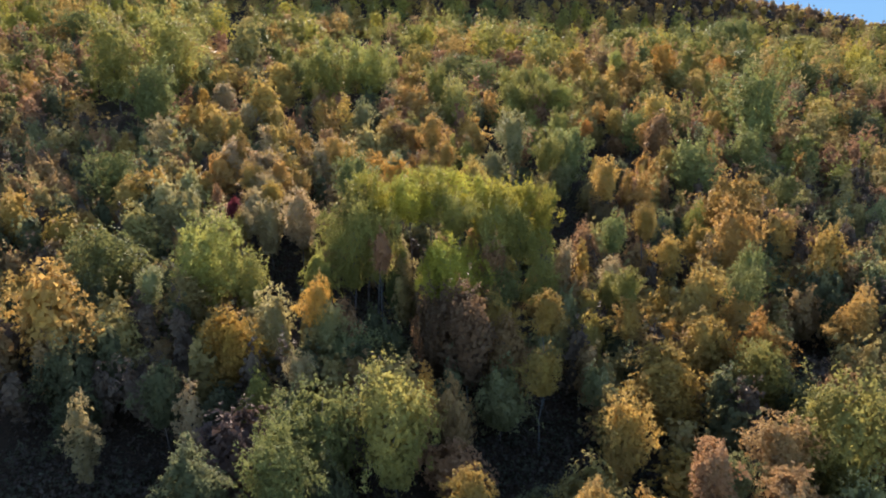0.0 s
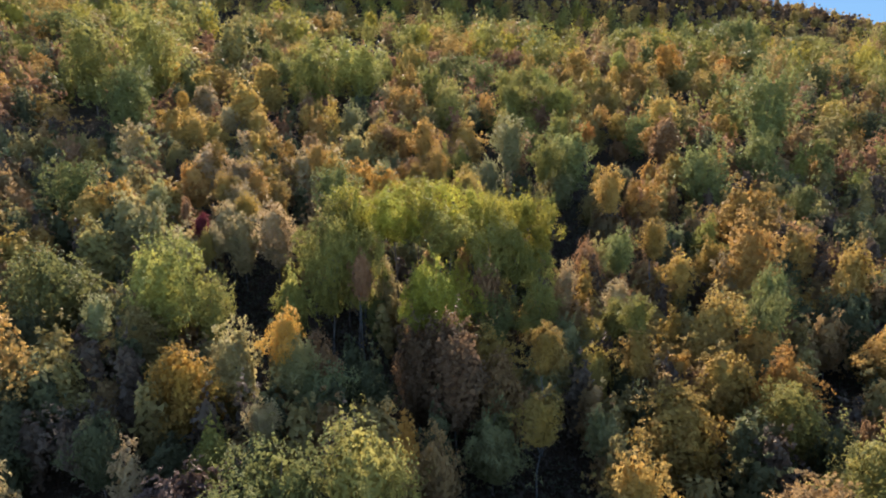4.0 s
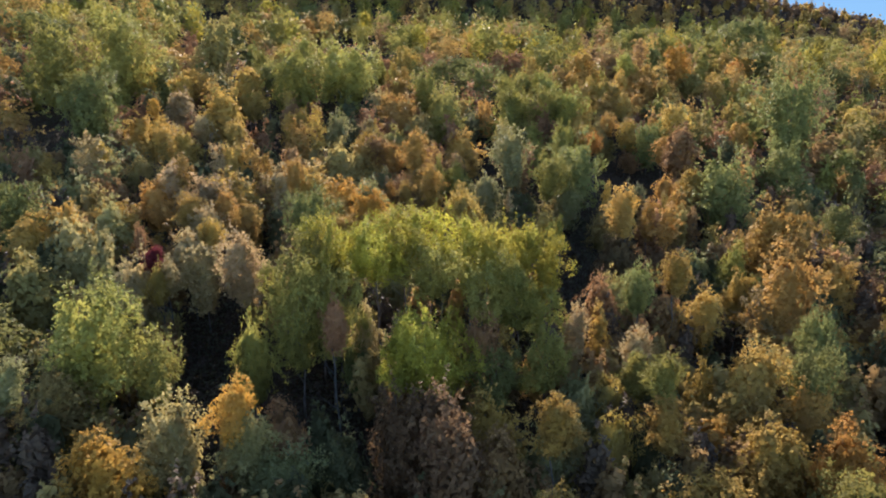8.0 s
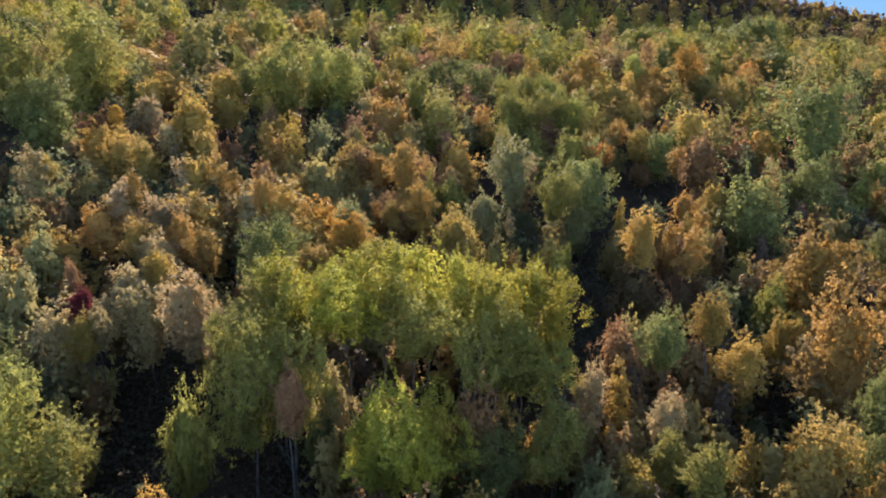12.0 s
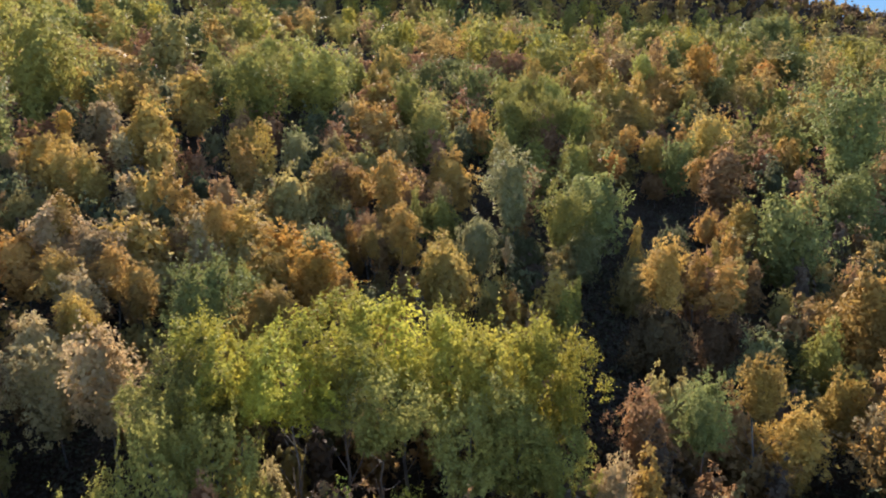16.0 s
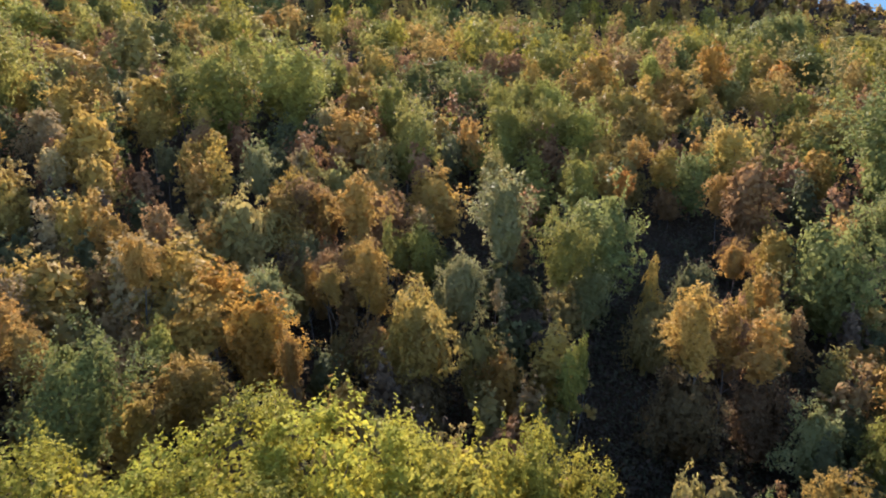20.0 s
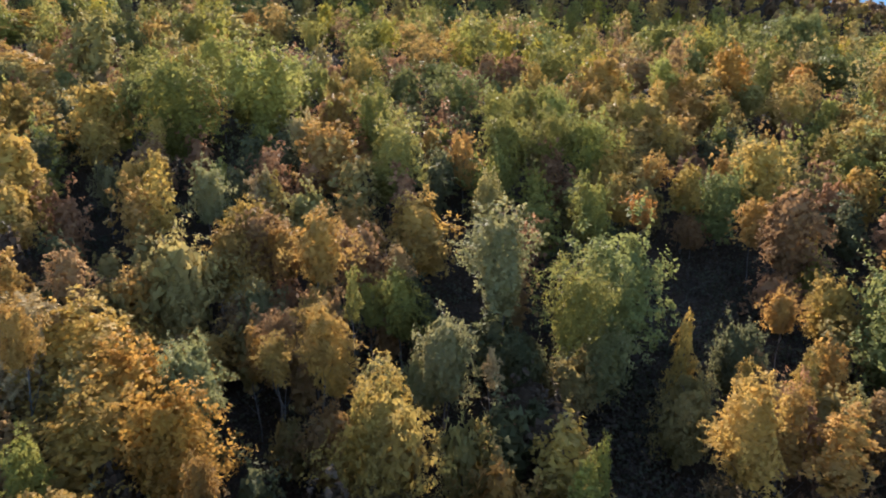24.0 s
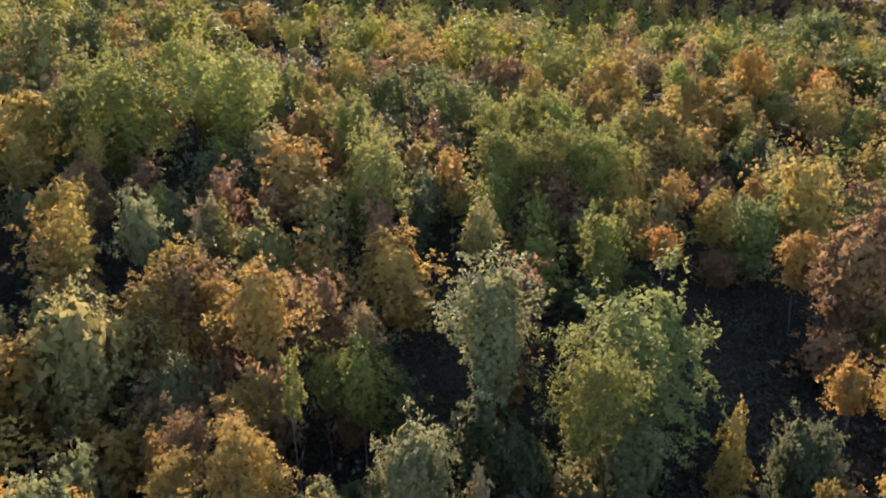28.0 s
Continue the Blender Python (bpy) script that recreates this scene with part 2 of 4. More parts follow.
def crown_points(shape, leaves, size, rng, coarse=False, airy=False):
    """Places, normals and sizes of the leaves of a crown of the typical size: leafy twigs over rounded boughs, round a dense heart."""
    w, h = SHAPES[shape]
    boughs = {"birch": 24, "aspen": 36, "column": 15, "bush": 22}[shape]
    if coarse:
        boughs = 10
    if airy:
        boughs = 44
    lu = (np.arange(boughs) + rng.uniform(0.2, 0.8, boughs)) / boughs * 0.9 + 0.06
    la = np.arange(boughs) * 2.4 + rng.uniform(-1.1, 1.1, boughs)
    wide = w * (rng.uniform(0.14, 0.34, boughs) if coarse else rng.uniform(0.045, 0.125, boughs) if airy else rng.uniform(0.07, 0.21, boughs)) * np.where(lu > 0.8, 0.75, 1.0)
    lr = np.maximum(profile(shape, lu) * w / 2 * rng.uniform(0.68, 1.2, boughs) - wide * 0.7, 0)
    bough = np.stack([np.cos(la) * lr, np.sin(la) * lr, lu * h], -1)
    lean = {"birch": 0.45, "aspen": 0.55, "column": 0.5, "bush": 0.45}[shape]
    twigs = leaves // (15 if shape == "aspen" else 8) + 1
    weight = wide ** 2
    pick = rng.choice(boughs, twigs, p=weight / weight.sum())
    out = np.stack([np.cos(la), np.sin(la), 0 * la], -1) * 0.35
    way = rng.normal(size=(twigs, 3)) + out[pick] + np.array([0, 0, lean])
    way /= np.linalg.norm(way, axis=1, keepdims=True)
    reach = rng.uniform(0.48, 1.06, twigs) + (rng.random(twigs) < 0.24) * rng.uniform(0.05, 0.55, twigs)
    twig = bough[pick] + way * (wide[pick] * reach)[:, None] * np.array([1, 1, 1.05])
    lift = {"birch": 0.15, "aspen": 1.0, "column": 0.9, "bush": 0.35}[shape]
    grow = way + np.array([0, 0, lift])
    length = w * rng.uniform(0.03, 0.08, twigs)
    spread = np.full(twigs, w * 0.014)
    if shape in ("aspen", "column"):
        shoots = (way[:, 2] > -0.1) & (rng.random(twigs) < (0.75 if shape == "aspen" else 0.3))
        grow[shoots] = np.array([0, 0, 1.0]) + way[shoots] * 0.35 + rng.normal(size=(shoots.sum(), 3)) * 0.16
        length[shoots] *= rng.uniform(0.9, 2.4, shoots.sum()) * (1.5 if airy else 1.0)
        spread[shoots] = w * (0.013 if airy else 0.016)
    own = rng.integers(0, twigs, leaves)
    along = rng.random(leaves)
    c = twig[own] + grow[own] * (along * length[own])[:, None] + rng.normal(size=(leaves, 3)) * spread[own][:, None]
    nrm = way[own] * 0.7 + np.array([0, 0, 0.3]) + rng.normal(size=(leaves, 3)) * (0.75 if airy else 0.45)
    big = rng.uniform(0.65, 1.35, leaves) * (1.1 - 0.35 * along) * size
    heart = 900 if airy else int(min(3000, 100 + leaves * (0.3 if leaves < 4500 else 0.6) * (1.0 if coarse or shape != "aspen" else 1.7)))
    if coarse and leaves >= 300:
        heart = 80 + leaves * 7 // 10
    hu, ha = rng.uniform(0.08, 0.86, heart), rng.uniform(0, 2 * np.pi, heart)
    hr = profile(shape, hu) * w / 2 * (rng.uniform(0.22, 0.54, heart) if coarse else rng.uniform(0.30, 0.66, heart))
    inner = np.stack([np.cos(ha) * hr, np.sin(ha) * hr, hu * h], -1)
    hway = np.stack([np.cos(ha), np.sin(ha), 1.2 * (hu - 0.4)], -1)
    c, nrm = np.concatenate([c, inner]), np.concatenate([nrm, hway + rng.normal(size=(heart, 3)) * 0.4])
    big = np.concatenate([big, w * rng.uniform(0.75, 1.25, heart) * (1.1 if airy else 2.0 if shape == "aspen" else 1.9 if coarse else 2.2 if leaves < 2500 else 2.6) / np.sqrt(heart)])
    # an uneven crown: bulges, several tops and a lean
    angle, rad, up = np.arctan2(c[:, 1], c[:, 0]), np.hypot(c[:, 0], c[:, 1]), c[:, 2] / h
    turn = rng.uniform(0, 2 * np.pi, 4)
    bulge = 1 + 0.24 * np.sin(2 * angle + turn[0] + 3 * up) + 0.16 * np.sin(3 * angle + turn[1] - 6 * up)
    dip = 1 - 0.34 * np.clip(2 * rad / w, 0, 1) * (0.5 + 0.5 * np.sin(2 * angle + turn[2]))
    lean = rng.uniform(0.0, 0.16) * w * up ** 1.5
    c = np.stack([c[:, 0] * bulge + lean * np.cos(turn[3]), c[:, 1] * bulge + lean * np.sin(turn[3]), c[:, 2] * dip], -1)
    c[:, 2] = np.maximum(c[:, 2], 0.02)
    return c, nrm, big


def tube(bm, points, radii, sides=6):
    """A tapered round stem along the points, closed at its tip."""
    rings = []
    for p, r in zip(points, radii):
        rings.append([bm.verts.new((p[0] + r * math.cos(k * 2 * math.pi / sides), p[1] + r * math.sin(k * 2 * math.pi / sides), p[2])) for k in range(sides)])
    for lo, hi in zip(rings, rings[1:]):
        for k in range(sides):
            bm.faces.new((lo[k], lo[(k + 1) % sides], hi[(k + 1) % sides], hi[k]))
    bm.faces.new(rings[-1])


def bark_mesh(bm, name, bark):
    me = bpy.data.meshes.new(name)
    bm.to_mesh(me)
    bm.free()
    me.polygons.foreach_set("use_smooth", [True] * len(me.polygons))
    me.materials.append(bark)
    return me


def trunk_meshes(shape, seed, apart):
    """A tapered, slightly bent trunk of unit height with limbs that reach into the crown: the trunk's mesh, and a mesh for each limb if they stand apart."""
    rng = np.random.default_rng(seed)
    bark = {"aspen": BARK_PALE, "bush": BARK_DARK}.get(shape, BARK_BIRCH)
    bm = bmesh.new()
    sway = rng.uniform(-0.03, 0.03, (6, 2))
    stem = [Vector((sway[k][0] * k / 3, sway[k][1] * k / 3, -0.09 + k * 0.2)) for k in range(6)]
    base = {"aspen": 0.0095, "birch": 0.0095, "column": 0.008, "bush": 0.010}[shape]
    tube(bm, stem, [base * (1.35 if k == 0 else 1) * (1 - k * 0.165) for k in range(6)], 6)
    limbs = []
    for _ in range(13 if shape == "aspen" else 9):
        k = rng.uniform(1.6, 4.7)
        i = int(k)
        at = stem[i].lerp(stem[i + 1], k - i)
        turn = rng.uniform(0, 6.283)
        reach = rng.uniform(0.08, 0.17) * (1.25 - k / 6)
        way = Vector((math.cos(turn) * reach, math.sin(turn) * reach, rng.uniform(0.10, 0.20)))
        r = base * (1 - k * 0.165) * 0.55
        own = bmesh.new() if apart else bm
        tube(own, [at, at + way * 0.5 + Vector((0, 0, -0.012)), at + way], [r, r * 0.65, r * 0.2], 4)
        if apart:
            limbs.append(bark_mesh(own, "limb", bark))
    return bark_mesh(bm, "trunk", bark), limbs


LEVELS = {"fine": (8800, 0.098, 3), "far": (2300, 0.125, 3), "near": (4800, 0.090, 3), "mid": (3600, 0.104, 3), "low": (1500, 0.125, 3)}
CROWNS, TRUNKS = {}, {}


def crown_data(shape, level, variant):
    key = (shape, level, variant)
    if key not in CROWNS:
        rng = np.random.default_rng(len(shape) * 101 + len(level) * 37 + variant * 17)
        count, size, corners = LEVELS[level]
        count = int(count * {"birch": 1.0, "aspen": 1.3, "column": 0.55, "bush": 1.0}[shape])
        c, nrm, big = crown_points(shape, count, size, rng, airy=level == "fine")
        CROWNS[key] = leaf_mesh(c, nrm, big, "crown", rng, corners)
        CROWNS[key].materials.append(None)
    return CROWNS[key]


NAMES = {
    "birch": ("birch_tree", "birch"), "aspen": ("aspen_tree", "aspen"), "column": ("young_birch_tree", "birch"), "bush": ("willow_bush", "willow"),
}
WORDS = {
    "aspen": "bright yellow-green", "lime": "yellowing green", "green": "green", "dark": "dark green", "silver": "silvery grey-green", "olive": "dull olive",
    "yellow": "autumn-yellow", "amber": "amber-yellow", "orange": "glowing orange", "rust": "rusty brown", "shaded_rust": "dark brown", "straw": "pale straw-yellow", "pale": "pale dry beige", "red": "deep red", "twig": "bare brown", "scrub": "dark green", "brush": "leafless dark brown",
}
FORMS = {"birch": "birch with an oval crown", "aspen": "aspen with broad crown and grey stem", "column": "slender young birch", "bush": "rounded willow"}
PLANTED, STANDING = [], []


def tree(shape, colour, x, y, height, width, crown=0.8, turn=None, level=None):
    """A tree standing at x, y: its whole height, the width of its crown, and the part of the height that the crown takes."""
    k = len(PLANTED)
    rng = random.Random(int(x * 131 + y * 977))
    variant = rng.randrange(7)
    turn = rng.uniform(0, 6.283) if turn is None else turn
    w, h = SHAPES[shape]
    if level is None:
        off = math.hypot(x - 0.11 * min(y, 44), max(y - 44, 0))
        level = "fine" if shape == "aspen" and 34 < y < 46 and abs(x) < 9 else "near" if y < 68 and off < 21 or y < 100 and width > 5.5 else "mid" if y < 70 or y < 95 and off < 45 and width > 2.5 else "far"
    if not (34 < y < 46 and abs(x) < 9):
        crown = max(crown, min(0.90, 1.5 * width / height))
        width *= 1.0 if shape == "column" else 1.15
    z = float(ground_at(x, y))
    name, category = NAMES[shape]
    top = new(name)
    top.empty_display_size = 0.5
    top.location = (x, y, z)
    top.rotation_euler = (0, 0, turn)
    tagged(top, WORDS[colour] + " " + FORMS[shape] + " on the slope", category, WORDS[colour] + " " + category + " trees")
    key = (shape, variant % 3, level == "fine")
    if key not in TRUNKS:
        TRUNKS[key] = trunk_meshes(shape, variant % 3 + len(shape), level == "fine")
    stem = new("trunk", TRUNKS[key][0])
    stem.parent = top
    stem.scale = (height * 0.93,) * 3
    for limb in TRUNKS[key][1]:
        new("limb", limb).parent = stem
    leaves = new("crown", crown_data(shape, level, variant))
    leaves.parent = top
    leaves.location = (0, 0, height * (1 - crown))
    leaves.scale = (width / w, width / w, height * crown / h)
    leaves.material_slots[0].link = "OBJECT"
    leaves.material_slots[0].material = LEAF[colour]
    PLANTED.append((x, y, width))
    STANDING.append((x, y, width, height * (1 - crown)))
    return top


# ---- the trees that stand out, from the near slope upwards ----
tree("aspen", "lime", -6.8, 42.8, 5.9, 2.8, 0.49)
tree("aspen", "lime", -4.7, 41.5, 7.9, 3.2, 0.49)
tree("aspen", "lime", -5.2, 38.8, 7.6, 2.8, 0.72)
tree("aspen", "aspen", -3.8, 41.4, 8.6, 3.2, 0.42)
tree("aspen", "aspen", -2.0, 40.9, 8.7, 3.2, 0.37)
tree("aspen", "aspen", -0.8, 42.7, 8.5, 3.4, 0.38)
tree("aspen", "aspen", 1.2, 43.7, 8.4, 3.4, 0.40)
tree("aspen", "aspen", 2.6, 42.9, 8.1, 3.2, 0.49)
tree("aspen", "aspen", 4.1, 43.1, 8.3, 3.2, 0.49)
tree("aspen", "aspen", 4.8, 43.7, 8.0, 3.0, 0.49)
tree("aspen", "aspen", 6.0, 43.5, 7.6, 2.6, 0.49)
tree("aspen", "lime", 6.1, 41.8, 5.6, 2.4, 0.49)
tree("aspen", "lime", 0.6, 40.9, 7.9, 2.8, 0.40)
tree("aspen", "lime", 3.1, 40.7, 7.5, 3.0, 0.49)
tree("aspen", "lime", 4.7, 41.2, 6.9, 2.8, 0.49)
tree("aspen", "lime", -3.9, 39.4, 7.6, 2.8, 0.70)
tree("aspen", "aspen", 0.4, 35.8, 7.4, 3.0, 0.55)
tree("aspen", "aspen", -0.7, 36.4, 6.3, 2.3, 0.50)
tree("aspen", "aspen", 1.5, 36.8, 6.5, 2.3, 0.50)
tree("aspen", "lime", 5.6, 38.0, 5.6, 2.6, 0.55)
tree("aspen", "green", 3.4, 36.8, 5.3, 2.4, 0.55)
tree("aspen", "lime", 0.4, 38.3, 5.0, 2.6, 0.55)
tree("birch", "rust", 2.7, 37.6, 6.4, 2.0, 0.70)
tree("birch", "olive", -27.7, 102.6, 9.1, 5.6, 0.61)
tree("aspen", "green", -28.1, 111.8, 6.9, 5.6, 0.93)
tree("aspen", "lime", -14.5, 86.5, 9.1, 6.4, 0.71)
tree("aspen", "lime", -9.7, 92.0, 9.0, 7.6, 0.85)
tree("bush", "lime", -10.5, 104.8, 4.4, 3.4, 0.93)
tree("birch", "amber", -19.2, 84.5, 7.2, 4.1, 0.84)
tree("birch", "rust", -13.7, 78.7, 5.5, 3.2, 0.75)
tree("birch", "amber", -12.9, 74.6, 5.6, 2.0, 0.86)
tree("bush", "silver", -8.2, 72.7, 5.9, 1.9, 0.60)
tree("bush", "silver", -15.2, 76.2, 4.5, 1.4, 0.62)
tree("column", "yellow", -5.1, 74.7, 5.3, 2.0, 0.88)
tree("column", "pale", -6.0, 74.1, 5.1, 1.1, 0.59)
tree("birch", "amber", -5.3, 69.3, 5.6, 2.2, 0.47)
tree("bush", "olive", -2.9, 74.6, 4.2, 3.2, 0.93)
tree("birch", "amber", -3.2, 82.8, 5.5, 4.6, 0.93)
tree("birch", "yellow", -4.0, 91.7, 5.6, 3.5, 0.63)
tree("aspen", "lime", -0.4, 87.2, 7.0, 3.6, 0.65)
tree("aspen", "green", 0.7, 99.8, 6.9, 4.1, 0.76)
tree("aspen", "green", 3.8, 111.9, 4.2, 5.1, 0.93)
tree("aspen", "lime", 0.8, 79.8, 6.9, 4.2, 0.80)
tree("birch", "yellow", -4.3, 108.2, 5.6, 3.5, 0.77)
tree("birch", "amber", 3.1, 72.0, 5.4, 3.7, 0.83)
tree("bush", "pale", -6.4, 88.9, 4.4, 2.1, 0.89)
tree("birch", "olive", -23.7, 133.6, 5.7, 6.4, 0.93)
tree("birch", "yellow", -16.3, 157.2, 5.6, 8.1, 0.93)
tree("aspen", "lime", -4.6, 129.6, 7.1, 6.1, 0.86)
tree("aspen", "lime", 0.9, 141.2, 6.9, 8.4, 0.93)
tree("aspen", "lime", 8.4, 142.4, 7.1, 7.0, 0.93)
tree("aspen", "lime", 13.9, 144.2, 7.2, 6.3, 0.87)
tree("birch", "rust", 9.0, 109.9, 5.6, 3.5, 0.79)
tree("birch", "rust", 12.2, 114.8, 5.7, 3.2, 0.82)
tree("aspen", "lime", 15.7, 110.7, 7.1, 5.4, 0.80)
tree("aspen", "green", 5.6, 98.2, 6.9, 4.4, 0.67)
tree("aspen", "lime", 10.2, 92.8, 7.0, 3.6, 0.52)
tree("aspen", "lime", 12.3, 92.9, 7.0, 2.7, 0.47)
tree("birch", "amber", 19.2, 104.5, 7.4, 4.4, 0.62)
tree("birch", "rust", 26.3, 119.5, 5.6, 5.5, 0.93)
tree("birch", "amber", 16.8, 98.0, 5.6, 2.8, 0.56)
tree("column", "orange", 21.3, 103.2, 5.1, 1.4, 0.68)
tree("birch", "amber", 27.3, 109.7, 5.5, 3.6, 0.79)
tree("birch", "yellow", 30.7, 109.6, 5.5, 3.6, 0.68)
tree("birch", "orange", 33.6, 110.8, 8.0, 4.1, 0.55)
tree("aspen", "lime", 36.2, 150.0, 7.0, 6.7, 0.93)
tree("aspen", "lime", 41.2, 140.1, 7.1, 6.1, 0.89)
tree("aspen", "green", 58.1, 150.9, 10.2, 9.2, 0.90)
tree("aspen", "lime", 47.7, 134.6, 7.1, 5.0, 0.72)
tree("birch", "yellow", 47.5, 127.9, 5.5, 5.4, 0.93)
tree("birch", "amber", 50.8, 128.9, 5.6, 4.7, 0.86)
tree("aspen", "green", 54.2, 127.7, 7.0, 7.4, 0.93)
tree("birch", "yellow", 21.6, 96.4, 5.6, 3.4, 0.73)
tree("birch", "amber", 26.2, 101.0, 5.5, 5.1, 0.93)
tree("birch", "amber", 29.8, 103.3, 5.5, 3.8, 0.73)
tree("bush", "olive", 35.6, 110.7, 4.4, 4.3, 0.93)
tree("birch", "amber", 37.8, 106.9, 5.5, 4.1, 0.77)
tree("bush", "dark", 28.1, 95.1, 4.4, 3.7, 0.86)
tree("aspen", "lime", 8.6, 84.9, 6.9, 3.9, 0.63)
tree("aspen", "lime", 11.9, 85.5, 7.0, 2.7, 0.58)
tree("aspen", "lime", 14.3, 85.8, 6.9, 3.6, 0.59)
tree("birch", "amber", 16.5, 87.2, 5.5, 2.4, 0.54)
tree("birch", "amber", 5.5, 82.7, 5.6, 2.2, 0.75)
tree("birch", "olive", 6.5, 75.0, 5.6, 1.8, 0.55)
tree("aspen", "lime", 12.1, 74.0, 6.4, 2.7, 0.58)
tree("birch", "amber", 18.0, 82.8, 5.6, 1.9, 0.51)
tree("birch", "amber", 15.0, 78.8, 5.6, 2.4, 0.54)
tree("birch", "amber", 19.5, 79.9, 5.9, 2.4, 0.60)
tree("birch", "orange", 15.2, 74.3, 5.7, 1.5, 0.36)
tree("aspen", "green", 21.8, 80.3, 5.8, 3.9, 0.93)
tree("birch", "amber", 24.6, 80.5, 7.4, 3.6, 0.76)
tree("bush", "olive", 29.6, 83.8, 4.3, 3.2, 0.83)
tree("birch", "rust", 21.8, 70.9, 7.6, 3.3, 0.53)
tree("birch", "yellow", 34.2, 90.3, 5.7, 2.4, 0.73)
tree("bush", "olive", -6.9, 64.0, 5.7, 3.7, 0.78)
tree("birch", "yellow", -5.3, 66.6, 5.5, 2.2, 0.49)
tree("bush", "yellow", -4.8, 66.3, 4.2, 2.5, 0.82)
tree("birch", "rust", -4.3, 68.1, 5.7, 2.5, 0.69)
tree("birch", "amber", -1.0, 64.7, 7.5, 2.2, 0.48)
tree("birch", "rust", 0.3, 68.8, 5.3, 3.0, 0.87)
tree("birch", "rust", 2.2, 65.9, 5.6, 1.3, 0.36)
tree("column", "lime", 0.8, 60.9, 7.0, 0.8, 0.36)
tree("birch", "lime", 2.4, 64.3, 5.3, 2.2, 0.59)
tree("bush", "lime", 1.1, 64.8, 4.4, 1.3, 0.50)
tree("bush", "silver", -3.8, 56.8, 5.8, 1.9, 0.52)
tree("bush", "silver", -4.6, 59.4, 4.3, 1.2, 0.59)
tree("column", "amber", -2.6, 59.7, 5.0, 1.0, 0.52)
tree("birch", "yellow", -1.4, 58.2, 5.5, 1.3, 0.36)
tree("birch", "amber", 0.3, 57.7, 7.0, 1.6, 0.36)
tree("birch", "amber", 0.5, 58.2, 5.5, 1.5, 0.36)
tree("bush", "silver", 4.2, 59.2, 6.2, 2.3, 0.58)
tree("bush", "silver", 3.4, 59.5, 4.3, 1.5, 0.45)
tree("bush", "silver", 1.8, 58.9, 4.4, 1.0, 0.36)
tree("birch", "rust", -1.8, 59.7, 5.5, 1.2, 0.36)
tree("birch", "silver", 6.7, 64.7, 8.1, 3.1, 0.64)
tree("aspen", "green", 11.5, 65.1, 7.3, 4.7, 0.78)
tree("bush", "silver", 10.5, 62.4, 4.1, 2.8, 0.84)
tree("column", "amber", 13.5, 61.8, 5.0, 1.2, 0.88)
tree("bush", "dark", 15.4, 61.2, 5.0, 2.1, 0.70)
tree("bush", "amber", 19.0, 65.3, 4.3, 1.4, 0.38)
tree("column", "yellow", 14.7, 58.7, 5.0, 0.7, 0.36)
tree("bush", "lime", 23.0, 70.5, 4.4, 1.6, 0.62)
tree("bush", "dark", 7.3, 61.6, 4.2, 2.1, 0.79)
tree("column", "pale", 5.9, 59.0, 5.1, 0.7, 0.36)
tree("bush", "yellow", 2.3, 54.7, 6.3, 3.1, 0.52)
tree("birch", "orange", -3.5, 54.0, 6.0, 2.8, 0.50)
tree("birch", "orange", -5.6, 57.2, 5.4, 3.4, 0.66)
tree("birch", "amber", -6.4, 54.8, 5.3, 4.0, 0.88)
tree("birch", "pale", -10.1, 58.9, 5.4, 3.4, 0.85)
tree("birch", "amber", -8.5, 59.2, 5.3, 4.4, 0.90)
tree("birch", "lime", -6.5, 52.3, 5.5, 1.3, 0.45)
tree("birch", "amber", -1.8, 51.7, 5.6, 0.9, 0.36)
tree("column", "lime", 8.2, 53.7, 4.9, 1.2, 0.59)
tree("column", "lime", 8.8, 54.4, 5.0, 0.8, 0.52)
tree("birch", "amber", 13.0, 54.3, 7.3, 2.3, 0.52)
tree("bush", "olive", 12.8, 59.0, 4.2, 2.4, 0.93)
tree("column", "yellow", 17.1, 59.5, 5.0, 1.4, 0.65)
tree("column", "amber", 18.7, 60.2, 5.0, 1.4, 0.79)
tree("column", "amber", 16.1, 55.0, 6.0, 2.0, 0.46)
tree("column", "olive", 18.0, 57.5, 5.0, 1.3, 0.66)
tree("birch", "amber", 21.4, 65.3, 5.5, 2.7, 0.60)
tree("column", "yellow", 23.1, 71.2, 5.0, 1.5, 0.69)
tree("column", "pale", -5.6, 74.5, 5.3, 1.1, 0.52)
tree("birch", "rust", -10.2, 62.1, 5.5, 1.7, 0.37)
tree("aspen", "lime", -46.6, 120.0, 6.9, 7.8, 0.93)
tree("birch", "olive", -31.8, 96.7, 5.6, 3.7, 0.93)
tree("birch", "amber", -31.3, 89.2, 5.7, 3.3, 0.80)
tree("birch", "amber", -25.6, 83.5, 5.6, 2.2, 0.64)
tree("bush", "green", -29.0, 99.4, 4.3, 3.8, 0.93)
tree("bush", "olive", -24.9, 94.1, 4.4, 3.0, 0.93)
tree("birch", "amber", -14.4, 92.8, 5.5, 2.9, 0.87)
tree("birch", "amber", -18.2, 72.8, 7.4, 4.0, 0.72)
tree("column", "yellow", -13.5, 63.0, 5.5, 2.3, 0.93)
tree("birch", "pale", -19.4, 70.0, 5.6, 1.9, 0.49)
tree("column", "amber", -9.7, 70.4, 6.9, 1.8, 0.63)
tree("birch", "yellow", -13.2, 56.9, 5.2, 4.1, 0.93)
tree("aspen", "green", -6.1, 46.0, 8.7, 2.7, 0.47)
tree("birch", "yellow", -5.1, 50.0, 5.5, 1.9, 0.43)
tree("birch", "yellow", -6.0, 48.4, 5.4, 2.2, 0.59)
